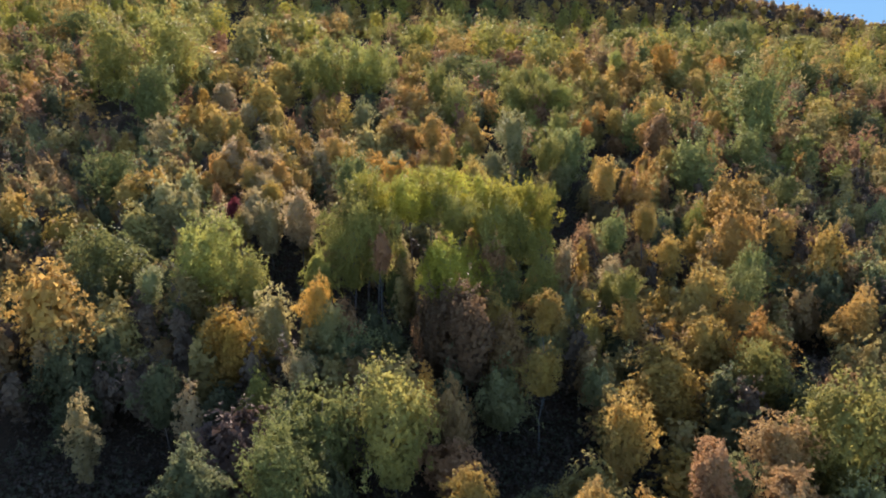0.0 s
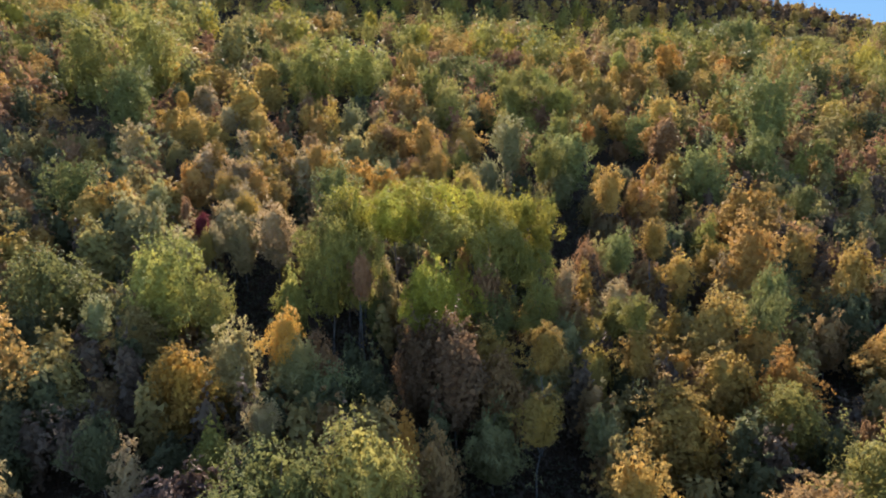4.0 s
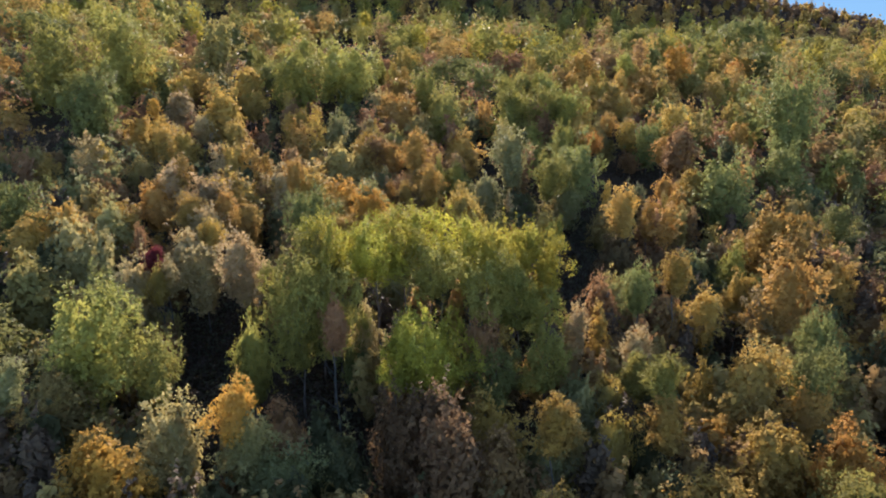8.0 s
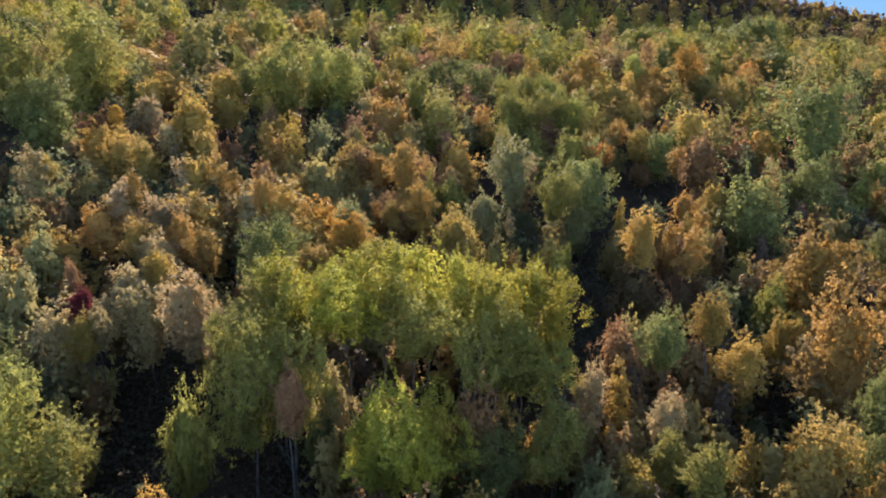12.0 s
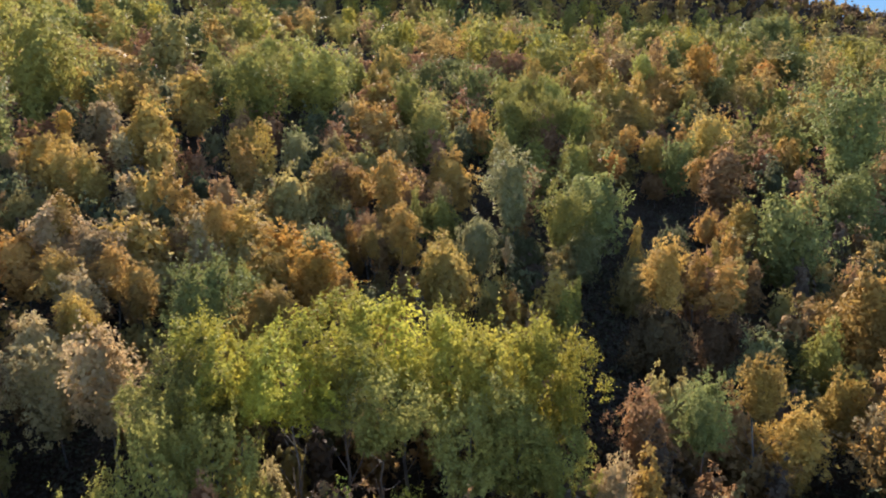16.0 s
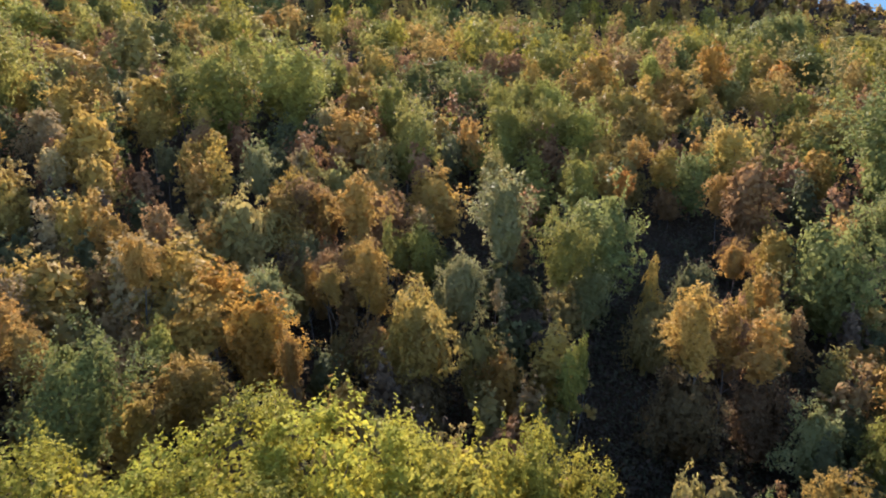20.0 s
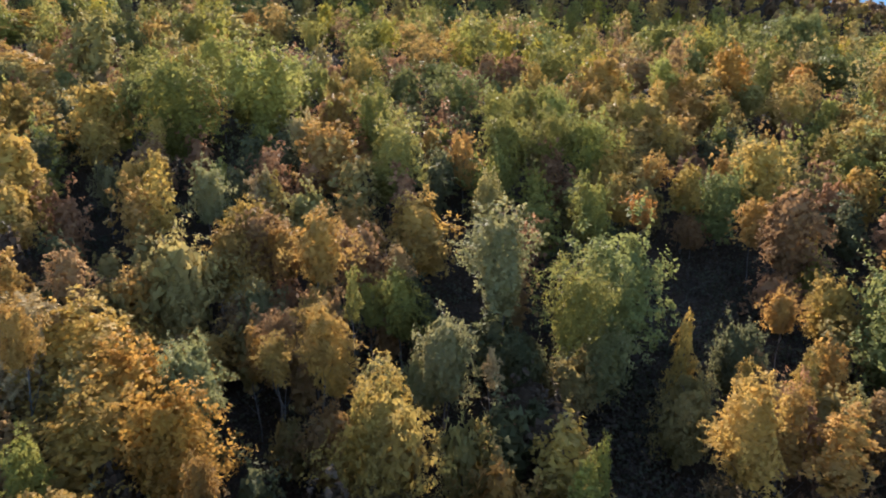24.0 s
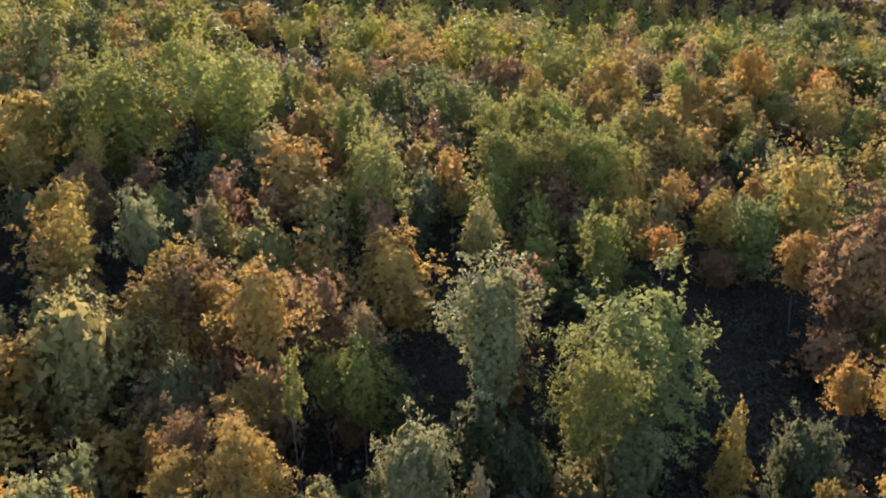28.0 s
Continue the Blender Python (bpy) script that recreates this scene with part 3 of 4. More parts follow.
tree("column", "amber", 18.4, 60.9, 5.0, 1.4, 0.71)
tree("column", "rust", 18.7, 57.5, 5.0, 1.4, 0.66)
tree("column", "olive", 19.1, 55.1, 4.9, 1.6, 0.75)
tree("bush", "silver", 17.2, 52.1, 4.2, 2.3, 0.79)
tree("birch", "amber", 13.5, 44.8, 7.6, 1.7, 0.36)
tree("birch", "rust", 9.7, 45.2, 5.5, 2.1, 0.69)
tree("aspen", "green", 11.2, 43.9, 6.9, 2.0, 0.41)
tree("birch", "amber", 18.2, 47.7, 5.5, 1.9, 0.67)
tree("birch", "amber", 15.2, 45.4, 5.4, 2.5, 0.62)
tree("birch", "amber", 22.8, 55.9, 5.6, 1.8, 0.85)
tree("birch", "lime", 18.9, 50.6, 5.7, 1.8, 0.65)
tree("birch", "yellow", -4.4, 50.5, 5.5, 2.0, 0.44)
tree("birch", "pale", -11.7, 45.7, 5.4, 2.5, 0.75)
tree("column", "yellow", 8.0, 55.6, 4.9, 2.7, 0.93)
tree("birch", "pale", -17.2, 56.7, 5.8, 3.0, 0.68)
tree("birch", "pale", -14.4, 54.8, 5.5, 2.3, 0.61)
tree("birch", "yellow", -14.5, 52.1, 5.5, 1.8, 0.50)
tree("birch", "pale", -12.9, 47.2, 5.5, 2.3, 0.56)
tree("birch", "pale", -9.4, 45.0, 6.5, 2.5, 0.66)
tree("birch", "pale", -13.1, 50.8, 5.5, 2.0, 0.48)
tree("birch", "amber", -12.2, 48.8, 5.6, 1.6, 0.36)
tree("birch", "amber", -17.1, 53.7, 5.5, 2.5, 0.56)
tree("birch", "amber", -12.7, 53.1, 5.5, 1.9, 0.44)
tree("birch", "yellow", -10.8, 51.6, 5.6, 1.8, 0.42)
tree("birch", "yellow", -14.6, 63.0, 5.3, 2.4, 0.88)
tree("birch", "pale", -12.7, 43.5, 5.6, 1.4, 0.36)
tree("birch", "yellow", -13.0, 42.7, 5.6, 1.1, 0.42)
tree("bush", "lime", -7.1, 37.6, 5.5, 2.0, 0.78)
tree("birch", "rust", -15.6, 47.1, 5.6, 0.8, 0.36)
tree("aspen", "lime", -12.8, 35.4, 8.0, 3.8, 0.58)
tree("aspen", "lime", -10.5, 35.4, 6.2, 2.6, 0.51)
tree("birch", "orange", -6.2, 31.8, 6.4, 1.6, 0.42)
tree("birch", "orange", -9.8, 29.6, 5.5, 2.8, 0.72)
tree("birch", "straw", -8.2, 31.7, 5.8, 2.6, 0.93)
tree("birch", "straw", -5.7, 31.6, 5.4, 1.9, 0.60)
tree("bush", "pale", -6.4, 28.3, 4.4, 1.3, 0.38)
tree("birch", "olive", -13.1, 32.9, 5.5, 2.2, 0.58)
tree("birch", "lime", -8.1, 27.0, 4.0, 1.8, 0.80)
tree("birch", "silver", -14.7, 32.9, 5.6, 1.5, 0.40)
tree("birch", "pale", -14.7, 43.9, 5.4, 3.0, 0.89)
tree("birch", "amber", -18.9, 51.1, 5.0, 4.0, 0.79)
tree("birch", "amber", -21.7, 46.9, 5.5, 2.5, 0.69)
tree("aspen", "green", -23.5, 48.9, 6.9, 3.3, 0.49)
tree("column", "yellow", -27.2, 60.0, 5.0, 2.4, 0.91)
tree("birch", "pale", 7.7, 41.2, 5.6, 1.3, 0.59)
tree("column", "amber", 9.0, 41.8, 5.4, 1.7, 0.93)
tree("birch", "amber", 19.6, 45.2, 8.2, 3.6, 0.92)
tree("birch", "amber", 25.2, 50.6, 5.5, 2.8, 0.93)
tree("birch", "pale", 18.5, 45.4, 5.5, 2.1, 0.50)
tree("birch", "yellow", 14.9, 38.0, 6.5, 3.1, 0.88)
tree("aspen", "green", 19.1, 40.8, 6.9, 2.1, 0.59)
tree("aspen", "green", 17.0, 37.4, 6.9, 2.3, 0.60)
tree("birch", "pale", 10.0, 39.8, 5.5, 1.6, 0.48)
tree("birch", "lime", 9.6, 37.5, 5.5, 1.6, 0.44)
tree("birch", "lime", 10.0, 35.1, 6.8, 1.6, 0.36)
tree("column", "amber", 13.1, 39.1, 4.9, 1.5, 0.92)
tree("bush", "yellow", 8.5, 37.4, 4.2, 1.9, 0.54)
tree("birch", "amber", 9.9, 34.1, 5.5, 1.7, 0.43)
tree("birch", "amber", 5.2, 32.1, 6.7, 1.7, 0.36)
tree("birch", "amber", 16.6, 36.3, 5.5, 2.0, 0.58)
tree("birch", "amber", 22.5, 53.0, 7.7, 4.4, 0.72)
tree("column", "yellow", 23.2, 73.8, 5.1, 1.5, 0.69)
tree("aspen", "green", 22.8, 62.2, 8.1, 4.8, 0.62)
tree("aspen", "green", 31.3, 71.7, 6.8, 4.4, 0.93)
tree("bush", "green", 31.6, 68.6, 4.2, 3.8, 0.90)
tree("aspen", "green", 28.5, 56.9, 7.0, 2.4, 0.48)
tree("aspen", "green", -28.6, 69.5, 9.6, 5.2, 0.73)
tree("aspen", "lime", -37.4, 82.0, 10.8, 6.6, 0.78)
tree("aspen", "green", -53.9, 111.3, 6.8, 8.3, 0.93)
tree("birch", "amber", -43.5, 124.2, 5.4, 8.1, 0.93)
tree("birch", "yellow", -33.8, 100.7, 5.3, 7.9, 0.93)
tree("column", "pale", -24.2, 59.8, 6.8, 2.4, 0.72)
tree("bush", "silver", -25.9, 65.9, 4.2, 4.2, 0.93)
tree("birch", "amber", -21.5, 66.5, 5.6, 2.9, 0.54)
tree("birch", "yellow", -19.1, 64.7, 5.6, 2.4, 0.52)
tree("birch", "amber", -24.4, 69.4, 5.5, 3.1, 0.58)
tree("bush", "silver", -23.5, 55.8, 4.4, 2.1, 0.65)
tree("column", "pale", -15.8, 62.8, 5.0, 2.3, 0.89)
tree("birch", "amber", -8.2, 63.8, 4.3, 2.8, 0.93)
tree("column", "yellow", -1.0, 62.7, 5.0, 1.9, 0.72)
tree("aspen", "green", -13.8, 38.4, 6.9, 2.3, 0.70)
tree("birch", "rust", -3.4, 37.4, 6.8, 1.6, 0.39)
tree("column", "yellow", 4.0, 39.6, 5.0, 1.1, 0.65)
tree("birch", "yellow", 17.5, 93.8, 5.4, 4.4, 0.83)
tree("aspen", "lime", 81.9, 168.0, 6.8, 16.6, 0.93)
tree("aspen", "green", 34.7, 78.3, 11.7, 6.4, 0.71)
tree("birch", "yellow", 50.3, 93.5, 5.5, 4.4, 0.93)
tree("birch", "yellow", 41.2, 95.9, 5.4, 5.2, 0.93)
tree("birch", "rust", 40.1, 81.5, 5.6, 3.8, 0.93)
tree("aspen", "lime", 19.0, 159.9, 6.9, 7.9, 0.93)
tree("birch", "olive", -22.0, 151.6, 5.5, 9.5, 0.93)
tree("aspen", "lime", -25.4, 122.9, 7.1, 6.6, 0.93)
tree("birch", "amber", -18.3, 30.2, 7.0, 3.6, 0.91)
tree("aspen", "green", -18.3, 36.2, 6.9, 4.4, 0.88)
tree("column", "pale", -10.2, 24.9, 4.4, 1.6, 0.93)
tree("column", "pale", -14.0, 23.6, 4.4, 1.3, 0.92)
tree("bush", "dark", -16.4, 27.7, 4.2, 2.9, 0.84)
tree("bush", "dark", -11.8, 26.3, 4.3, 1.9, 0.73)
# given dark leaves to stand for the deep shade on the near slope
tree("birch", "dark", -8.6, 20.6, 5.3, 2.6, 0.59)
tree("column", "orange", -0.7, 27.9, 5.0, 1.2, 0.56)
tree("aspen", "lime", -1.8, 24.1, 7.3, 3.6, 0.81)
tree("aspen", "green", -4.7, 24.1, 6.0, 3.5, 0.93)
tree("aspen", "green", -5.7, 20.4, 6.7, 2.7, 0.61)
tree("bush", "yellow", 8.0, 34.5, 4.3, 2.1, 0.73)
tree("birch", "yellow", 4.6, 29.2, 5.5, 1.8, 0.41)
tree("bush", "silver", 7.4, 29.8, 4.4, 1.6, 0.54)
tree("bush", "silver", 2.8, 29.8, 4.2, 2.5, 0.74)
tree("birch", "amber", 13.8, 33.0, 5.5, 2.8, 0.77)
tree("birch", "orange", 16.2, 32.7, 5.6, 2.9, 0.62)
tree("aspen", "lime", 15.3, 30.1, 5.9, 2.7, 0.59)
tree("birch", "amber", 10.7, 29.8, 5.3, 3.8, 0.88)
tree("birch", "amber", 7.7, 26.0, 5.4, 2.2, 0.89)
tree("aspen", "lime", 16.7, 25.3, 7.1, 4.3, 0.93)
tree("birch", "rust", 13.8, 24.4, 5.5, 2.6, 0.65)
tree("birch", "rust", 10.3, 23.0, 5.4, 2.0, 0.57)
tree("bush", "silver", 11.4, 23.3, 4.3, 1.5, 0.45)
tree("birch", "rust", 13.0, 21.9, 5.3, 2.6, 0.59)
tree("birch", "yellow", 5.2, 20.4, 5.4, 2.0, 0.44)
tree("birch", "amber", 1.1, 20.9, 5.5, 1.9, 0.42)
tree("birch", "amber", 25.9, 44.9, 6.7, 2.8, 0.81)
tree("birch", "amber", 24.1, 37.8, 5.5, 2.8, 0.79)
tree("bush", "silver", -4.5, 31.4, 4.2, 2.8, 0.93)
tree("bush", "dark", -2.7, 32.7, 4.2, 2.3, 0.93)
tree("birch", "amber", -26.3, 41.7, 5.5, 2.3, 0.68)
tree("birch", "amber", -22.6, 40.6, 5.1, 3.1, 0.72)
tree("birch", "rust", 3.2, 31.7, 5.4, 2.8, 0.91)
tree("birch", "olive", -19.1, 42.2, 5.5, 3.2, 0.86)
tree("birch", "yellow", -29.5, 118.0, 5.7, 2.6, 0.85)
tree("aspen", "lime", -19.2, 92.1, 7.1, 2.1, 0.59)
tree("birch", "yellow", -19.5, 101.3, 5.7, 2.6, 0.58)
tree("aspen", "green", -17.4, 86.3, 7.0, 1.9, 0.36)
tree("bush", "pale", -25.1, 97.9, 4.5, 1.2, 0.40)
tree("birch", "yellow", -19.5, 105.4, 5.7, 2.7, 0.48)
tree("aspen", "lime", -16.0, 100.6, 7.1, 3.0, 0.45)
tree("aspen", "lime", -13.2, 92.7, 7.1, 1.7, 0.40)
tree("bush", "red", -15.0, 87.3, 4.4, 1.6, 0.36)
tree("birch", "yellow", -17.5, 80.1, 5.6, 2.0, 0.43)
tree("birch", "yellow", -14.8, 83.1, 5.6, 1.4, 0.50)
tree("birch", "olive", -28.8, 145.3, 5.5, 7.0, 0.93)
tree("birch", "amber", -22.9, 141.1, 5.7, 2.7, 0.48)
tree("birch", "olive", -19.4, 144.8, 5.8, 3.5, 0.66)
tree("aspen", "lime", -11.3, 122.2, 7.1, 2.8, 0.52)
tree("birch", "amber", -14.7, 157.8, 5.7, 3.5, 0.75)
tree("bush", "silver", -8.5, 106.9, 4.5, 1.7, 0.54)
tree("birch", "yellow", -5.1, 97.1, 5.7, 1.9, 0.36)
tree("birch", "amber", -3.7, 96.2, 5.6, 2.1, 0.54)
tree("bush", "lime", -8.4, 99.5, 4.4, 3.0, 0.73)
tree("bush", "olive", -2.4, 116.4, 4.5, 1.6, 0.36)
tree("birch", "yellow", -3.5, 160.3, 5.8, 5.1, 0.93)
tree("birch", "amber", -3.0, 105.4, 5.6, 2.2, 0.52)
tree("birch", "amber", 12.8, 162.9, 5.6, 6.2, 0.93)
tree("birch", "amber", 31.2, 141.4, 5.7, 3.5, 0.65)
tree("birch", "amber", 12.7, 105.3, 5.7, 2.2, 0.41)
tree("birch", "yellow", 18.4, 95.6, 5.6, 2.3, 0.42)
tree("birch", "yellow", 20.2, 95.4, 5.7, 1.9, 0.36)
tree("aspen", "lime", 8.1, 89.7, 7.0, 2.5, 0.36)
tree("aspen", "lime", 13.0, 90.6, 7.0, 2.5, 0.45)
tree("aspen", "lime", 38.5, 148.0, 7.1, 4.6, 0.64)
tree("aspen", "green", 61.1, 149.6, 10.5, 4.6, 0.44)
tree("birch", "orange", 35.9, 113.3, 5.7, 2.5, 0.47)
tree("birch", "amber", 35.5, 133.5, 5.7, 4.0, 0.70)
tree("birch", "amber", 28.8, 108.1, 5.6, 2.3, 0.44)
tree("birch", "amber", 24.5, 103.0, 5.6, 3.2, 0.57)
tree("birch", "yellow", 29.4, 100.4, 5.6, 2.6, 0.45)
tree("aspen", "lime", 26.0, 108.5, 7.0, 2.9, 0.41)
tree("birch", "yellow", 43.6, 124.4, 5.7, 3.6, 0.63)
tree("birch", "orange", 46.4, 122.3, 5.7, 2.8, 0.53)
tree("birch", "yellow", 36.5, 103.2, 5.6, 2.7, 0.52)
tree("birch", "amber", 35.5, 99.8, 5.6, 2.0, 0.39)
tree("birch", "yellow", 21.8, 90.5, 5.6, 2.1, 0.38)
tree("birch", "yellow", -24.0, 61.1, 5.7, 1.3, 0.36)
tree("bush", "silver", -26.3, 62.0, 4.5, 1.8, 0.53)
tree("bush", "olive", -21.2, 60.7, 4.5, 1.7, 0.41)
tree("column", "yellow", -16.2, 56.3, 6.4, 1.2, 0.39)
tree("bush", "pale", -26.5, 68.8, 4.5, 1.0, 0.36)
tree("birch", "amber", -22.5, 68.5, 5.6, 2.0, 0.37)
tree("birch", "orange", -24.7, 73.4, 5.7, 1.3, 0.36)
tree("birch", "pale", -24.1, 77.9, 5.5, 3.4, 0.62)
tree("birch", "amber", -25.8, 86.7, 5.7, 2.6, 0.61)
tree("birch", "amber", -19.2, 71.9, 5.6, 2.1, 0.49)
tree("birch", "yellow", -16.1, 68.6, 5.6, 2.5, 0.56)
tree("bush", "silver", -23.3, 59.9, 4.4, 2.5, 0.61)
tree("aspen", "green", -28.2, 69.5, 7.0, 2.5, 0.45)
tree("aspen", "lime", -32.6, 84.0, 11.4, 7.0, 0.78)
tree("birch", "yellow", -11.8, 74.7, 5.7, 1.6, 0.51)
tree("column", "amber", -12.0, 61.6, 5.1, 1.3, 0.50)
tree("birch", "amber", -8.8, 56.3, 6.7, 1.5, 0.37)
tree("birch", "amber", -2.8, 66.9, 5.6, 1.9, 0.40)
tree("bush", "silver", -3.4, 63.5, 4.4, 1.8, 0.66)
tree("aspen", "lime", 9.0, 61.5, 7.0, 2.6, 0.40)
tree("birch", "amber", 15.5, 82.9, 5.6, 3.1, 0.60)
tree("bush", "silver", 4.0, 82.0, 4.4, 2.4, 0.59)
tree("birch", "amber", 31.1, 80.9, 5.6, 3.0, 0.69)
tree("birch", "yellow", 39.2, 95.6, 5.5, 4.4, 0.85)
tree("column", "yellow", 50.3, 96.9, 5.1, 2.2, 0.85)
tree("birch", "amber", 21.8, 75.1, 5.6, 2.2, 0.42)
tree("aspen", "green", 56.4, 111.2, 7.0, 5.1, 0.79)
tree("birch", "amber", 63.6, 116.5, 5.7, 4.5, 0.86)
tree("birch", "olive", 45.1, 85.4, 5.5, 3.2, 0.93)
tree("bush", "silver", 32.4, 68.4, 4.4, 2.0, 0.40)

# two rust birches below the aspens, their shade put into the leaf colour
tree("birch", "shaded_rust", 1.3, 31.5, 7.4, 3.4, 0.80)
tree("birch", "shaded_rust", -0.4, 32.4, 6.2, 2.6, 0.85)
tree("birch", "amber", 2.9, 33.4, 5.6, 2.6, 0.85)
tree("bush", "silver", 7.0, 36.8, 4.6, 2.4, 0.90)
tree("birch", "straw", -18.8, 46.4, 6.0, 3.0, 0.88)
tree("birch", "straw", -17.0, 45.2, 6.2, 2.8, 0.88)
tree("birch", "amber", -20.4, 48.4, 6.0, 3.0, 0.88)
tree("birch", "straw", -18.4, 49.6, 5.8, 2.6, 0.88)
tree("birch", "pale", -2.4, 39.8, 5.3, 1.7, 0.80)
tree("birch", "rust", -0.3, 37.7, 5.0, 1.8, 0.85)
tree("bush", "lime", 1.7, 38.9, 4.2, 2.2, 0.88)
tree("bush", "shaded_rust", 3.7, 39.2, 4.4, 2.2, 0.88)
tree("birch", "straw", 2.5, 37.9, 3.8, 1.5, 0.88)
tree("bush", "green", -2.8, 39.6, 3.8, 2.0, 0.88)
tree("birch", "amber", 5.6, 39.8, 4.2, 1.6, 0.85)
# dark bush added for the shaded foot of the amber birch
tree("bush", "shaded_rust", 12.6, 53.4, 4.4, 2.8, 0.90)
tree("bush", "red", -13.6, 44.0, 6.0, 1.1, 0.30)
tree("column", "amber", 15.2, 56.4, 5.8, 1.5, 0.55)
# dark bushes added beneath trees whose lower parts lie in shade
tree("bush", "shaded_rust", 15.7, 54.0, 3.6, 2.4, 0.90)
tree("bush", "shaded_rust", 2.6, 53.6, 3.4, 2.6, 0.90)


# ---- the wood between them ----
def skirts():
    """Shaded bushes and saplings at the feet of the trees that stand free."""
    rng = random.Random(41)
    for x, y, width, bare in list(STANDING):
        if bare > 1.9 and 18 < y < 84 and not (33 < y < 47 and abs(x) < 9) and not open_ground(x, y - 2.0, 0.5):
            colour, shape = rng.choice([("rust", "bush"), ("dark", "bush"), ("olive", "bush"), ("rust", "birch"), ("olive", "birch")])
            broad = max(1.5, width * rng.uniform(0.8, 1.1))
            tree(shape, colour, x + rng.uniform(-0.5, 0.5), y - rng.uniform(0.2, 0.7), min(bare * rng.uniform(1.0, 1.25), 1.9 * broad), broad, 0.9, level="low")


def clear_of(x, y, r, close=0.40):
    return all((x - a) ** 2 + (y - b) ** 2 > (close * (r + w)) ** 2 for a, b, w in PLANTED)


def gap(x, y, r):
    """An opening in the wood, where only low undergrowth stands, coloured dark for the shade."""
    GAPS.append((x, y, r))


def open_ground(x, y, r):
    return any((x - a) ** 2 + (y - b) ** 2 < (g + 0.3 * r) ** 2 for a, b, g in GAPS)


def fill(x0, x1, y0, y1, tries, seed, mix, wide):
    rng = random.Random(seed)
    for _ in range(tries):
        x, y = rng.uniform(x0, x1), rng.uniform(y0, y1)
        width = rng.uniform(*wide)
        colour, shape = rng.choice(mix)
        tall = rng.uniform(2.8, 4.8)
        if abs(x - 0.11 * min(y, 44)) > 0.66 * y + 4 or open_ground(x, y, width) or not clear_of(x, y, width):
            continue
        tree(shape, colour, x, y, tall, width, 0.9, level="mid" if y < 36 else "low")


GAPS = []
MIX = [("amber", "birch"), ("rust", "birch"), ("olive", "birch"), ("rust", "bush"), ("olive", "bush"), ("silver", "bush"), ("dark", "bush"), ("rust", "bush"), ("amber", "birch")]
MIX_UP = [("amber", "birch"), ("yellow", "birch"), ("rust", "birch"), ("lime", "birch"), ("green", "bush"), ("olive", "bush"), ("olive", "bush"), ("rust", "birch"), ("dark", "birch"), ("lime", "bush"), ("rust", "bush")]
# dark colours that stand for the deep shade on the near left slope
MIX_SHADY = [("rust", "bush"), ("dark", "bush"), ("dark", "birch"), ("twig", "birch"), ("twig", "bush"), ("rust", "birch")]
# dull and dark, to put the shade between crowns into the colours
THICKET = [("rust", "birch"), ("olive", "bush"), ("dark", "bush"), ("twig", "birch"), ("rust", "bush"), ("dark", "birch"), ("olive", "birch"), ("twig", "bush")]
gap(-19.4, 55.0, 1.1)
gap(-17.7, 52.2, 1.0)
gap(-16.0, 49.5, 0.9)
gap(-14.3, 45.3, 1.2)
gap(-12.9, 43.1, 1.1)
gap(-11.5, 41.0, 1.0)
gap(-11.1, 53.9, 0.8)
gap(-10.0, 51.2, 0.8)
gap(-9.0, 48.5, 0.8)
gap(-23.1, 60.6, 0.9)
gap(-20.6, 56.6, 0.8)
gap(-18.6, 53.4, 0.8)
gap(-12.1, 45.7, 1.2)
gap(-11.0, 42.6, 1.1)
gap(-9.9, 39.6, 1.0)
gap(-13.1, 51.6, 1.0)
gap(-12.0, 48.5, 0.9)
gap(-11.0, 45.3, 0.8)
gap(-6.1, 41.2, 1.1)
gap(-5.4, 38.4, 1.0)
gap(-4.9, 35.9, 0.9)
gap(-18.0, 58.7, 0.9)
gap(-16.5, 54.8, 0.9)
gap(-15.2, 51.5, 0.8)
gap(-21.7, 44.6, 0.8)
gap(-19.9, 41.9, 0.8)
gap(-18.2, 39.2, 0.8)
gap(-1.1, 36.2, 0.9)
gap(-0.9, 34.1, 0.8)
gap(-0.8, 32.1, 0.8)
gap(11.8, 57.9, 1.1)
gap(11.0, 55.1, 1.0)
gap(10.3, 52.4, 0.9)
gap(13.7, 56.1, 1.3)
gap(12.7, 53.5, 1.2)
gap(11.9, 51.0, 1.1)
gap(16.3, 55.5, 1.0)
gap(15.1, 53.0, 0.9)
gap(14.1, 50.6, 0.8)
gap(10.2, 53.2, 0.9)
gap(9.5, 50.7, 0.8)
gap(8.9, 48.3, 0.8)
gap(8.9, 48.1, 0.8)
gap(8.3, 45.9, 0.8)
gap(7.7, 43.8, 0.8)
gap(19.1, 59.2, 0.8)
gap(17.7, 56.3, 0.8)
gap(16.5, 53.7, 0.8)
gap(24.2, 69.6, 1.0)
gap(22.1, 65.3, 0.9)
gap(20.2, 61.2, 0.8)
gap(-12.4, 53.0, 0.8)
gap(-11.1, 50.7, 0.8)
gap(-9.9, 48.4, 0.8)
gap(-18.3, 72.4, 1.1)
gap(-15.8, 68.5, 1.0)
gap(-13.4, 64.8, 0.9)
gap(-17.0, 78.9, 0.8)
gap(-14.9, 74.7, 0.8)
gap(-12.6, 70.2, 0.8)
gap(-3.3, 69.8, 0.8)
gap(-2.7, 66.9, 0.8)
gap(-2.0, 64.0, 0.8)
gap(5.5, 71.0, 0.8)
gap(5.4, 68.0, 0.8)
gap(5.3, 65.1, 0.8)
gap(10.9, 62.7, 0.8)
gap(10.2, 60.3, 0.8)
gap(9.6, 58.0, 0.8)
gap(17.3, 68.3, 0.8)
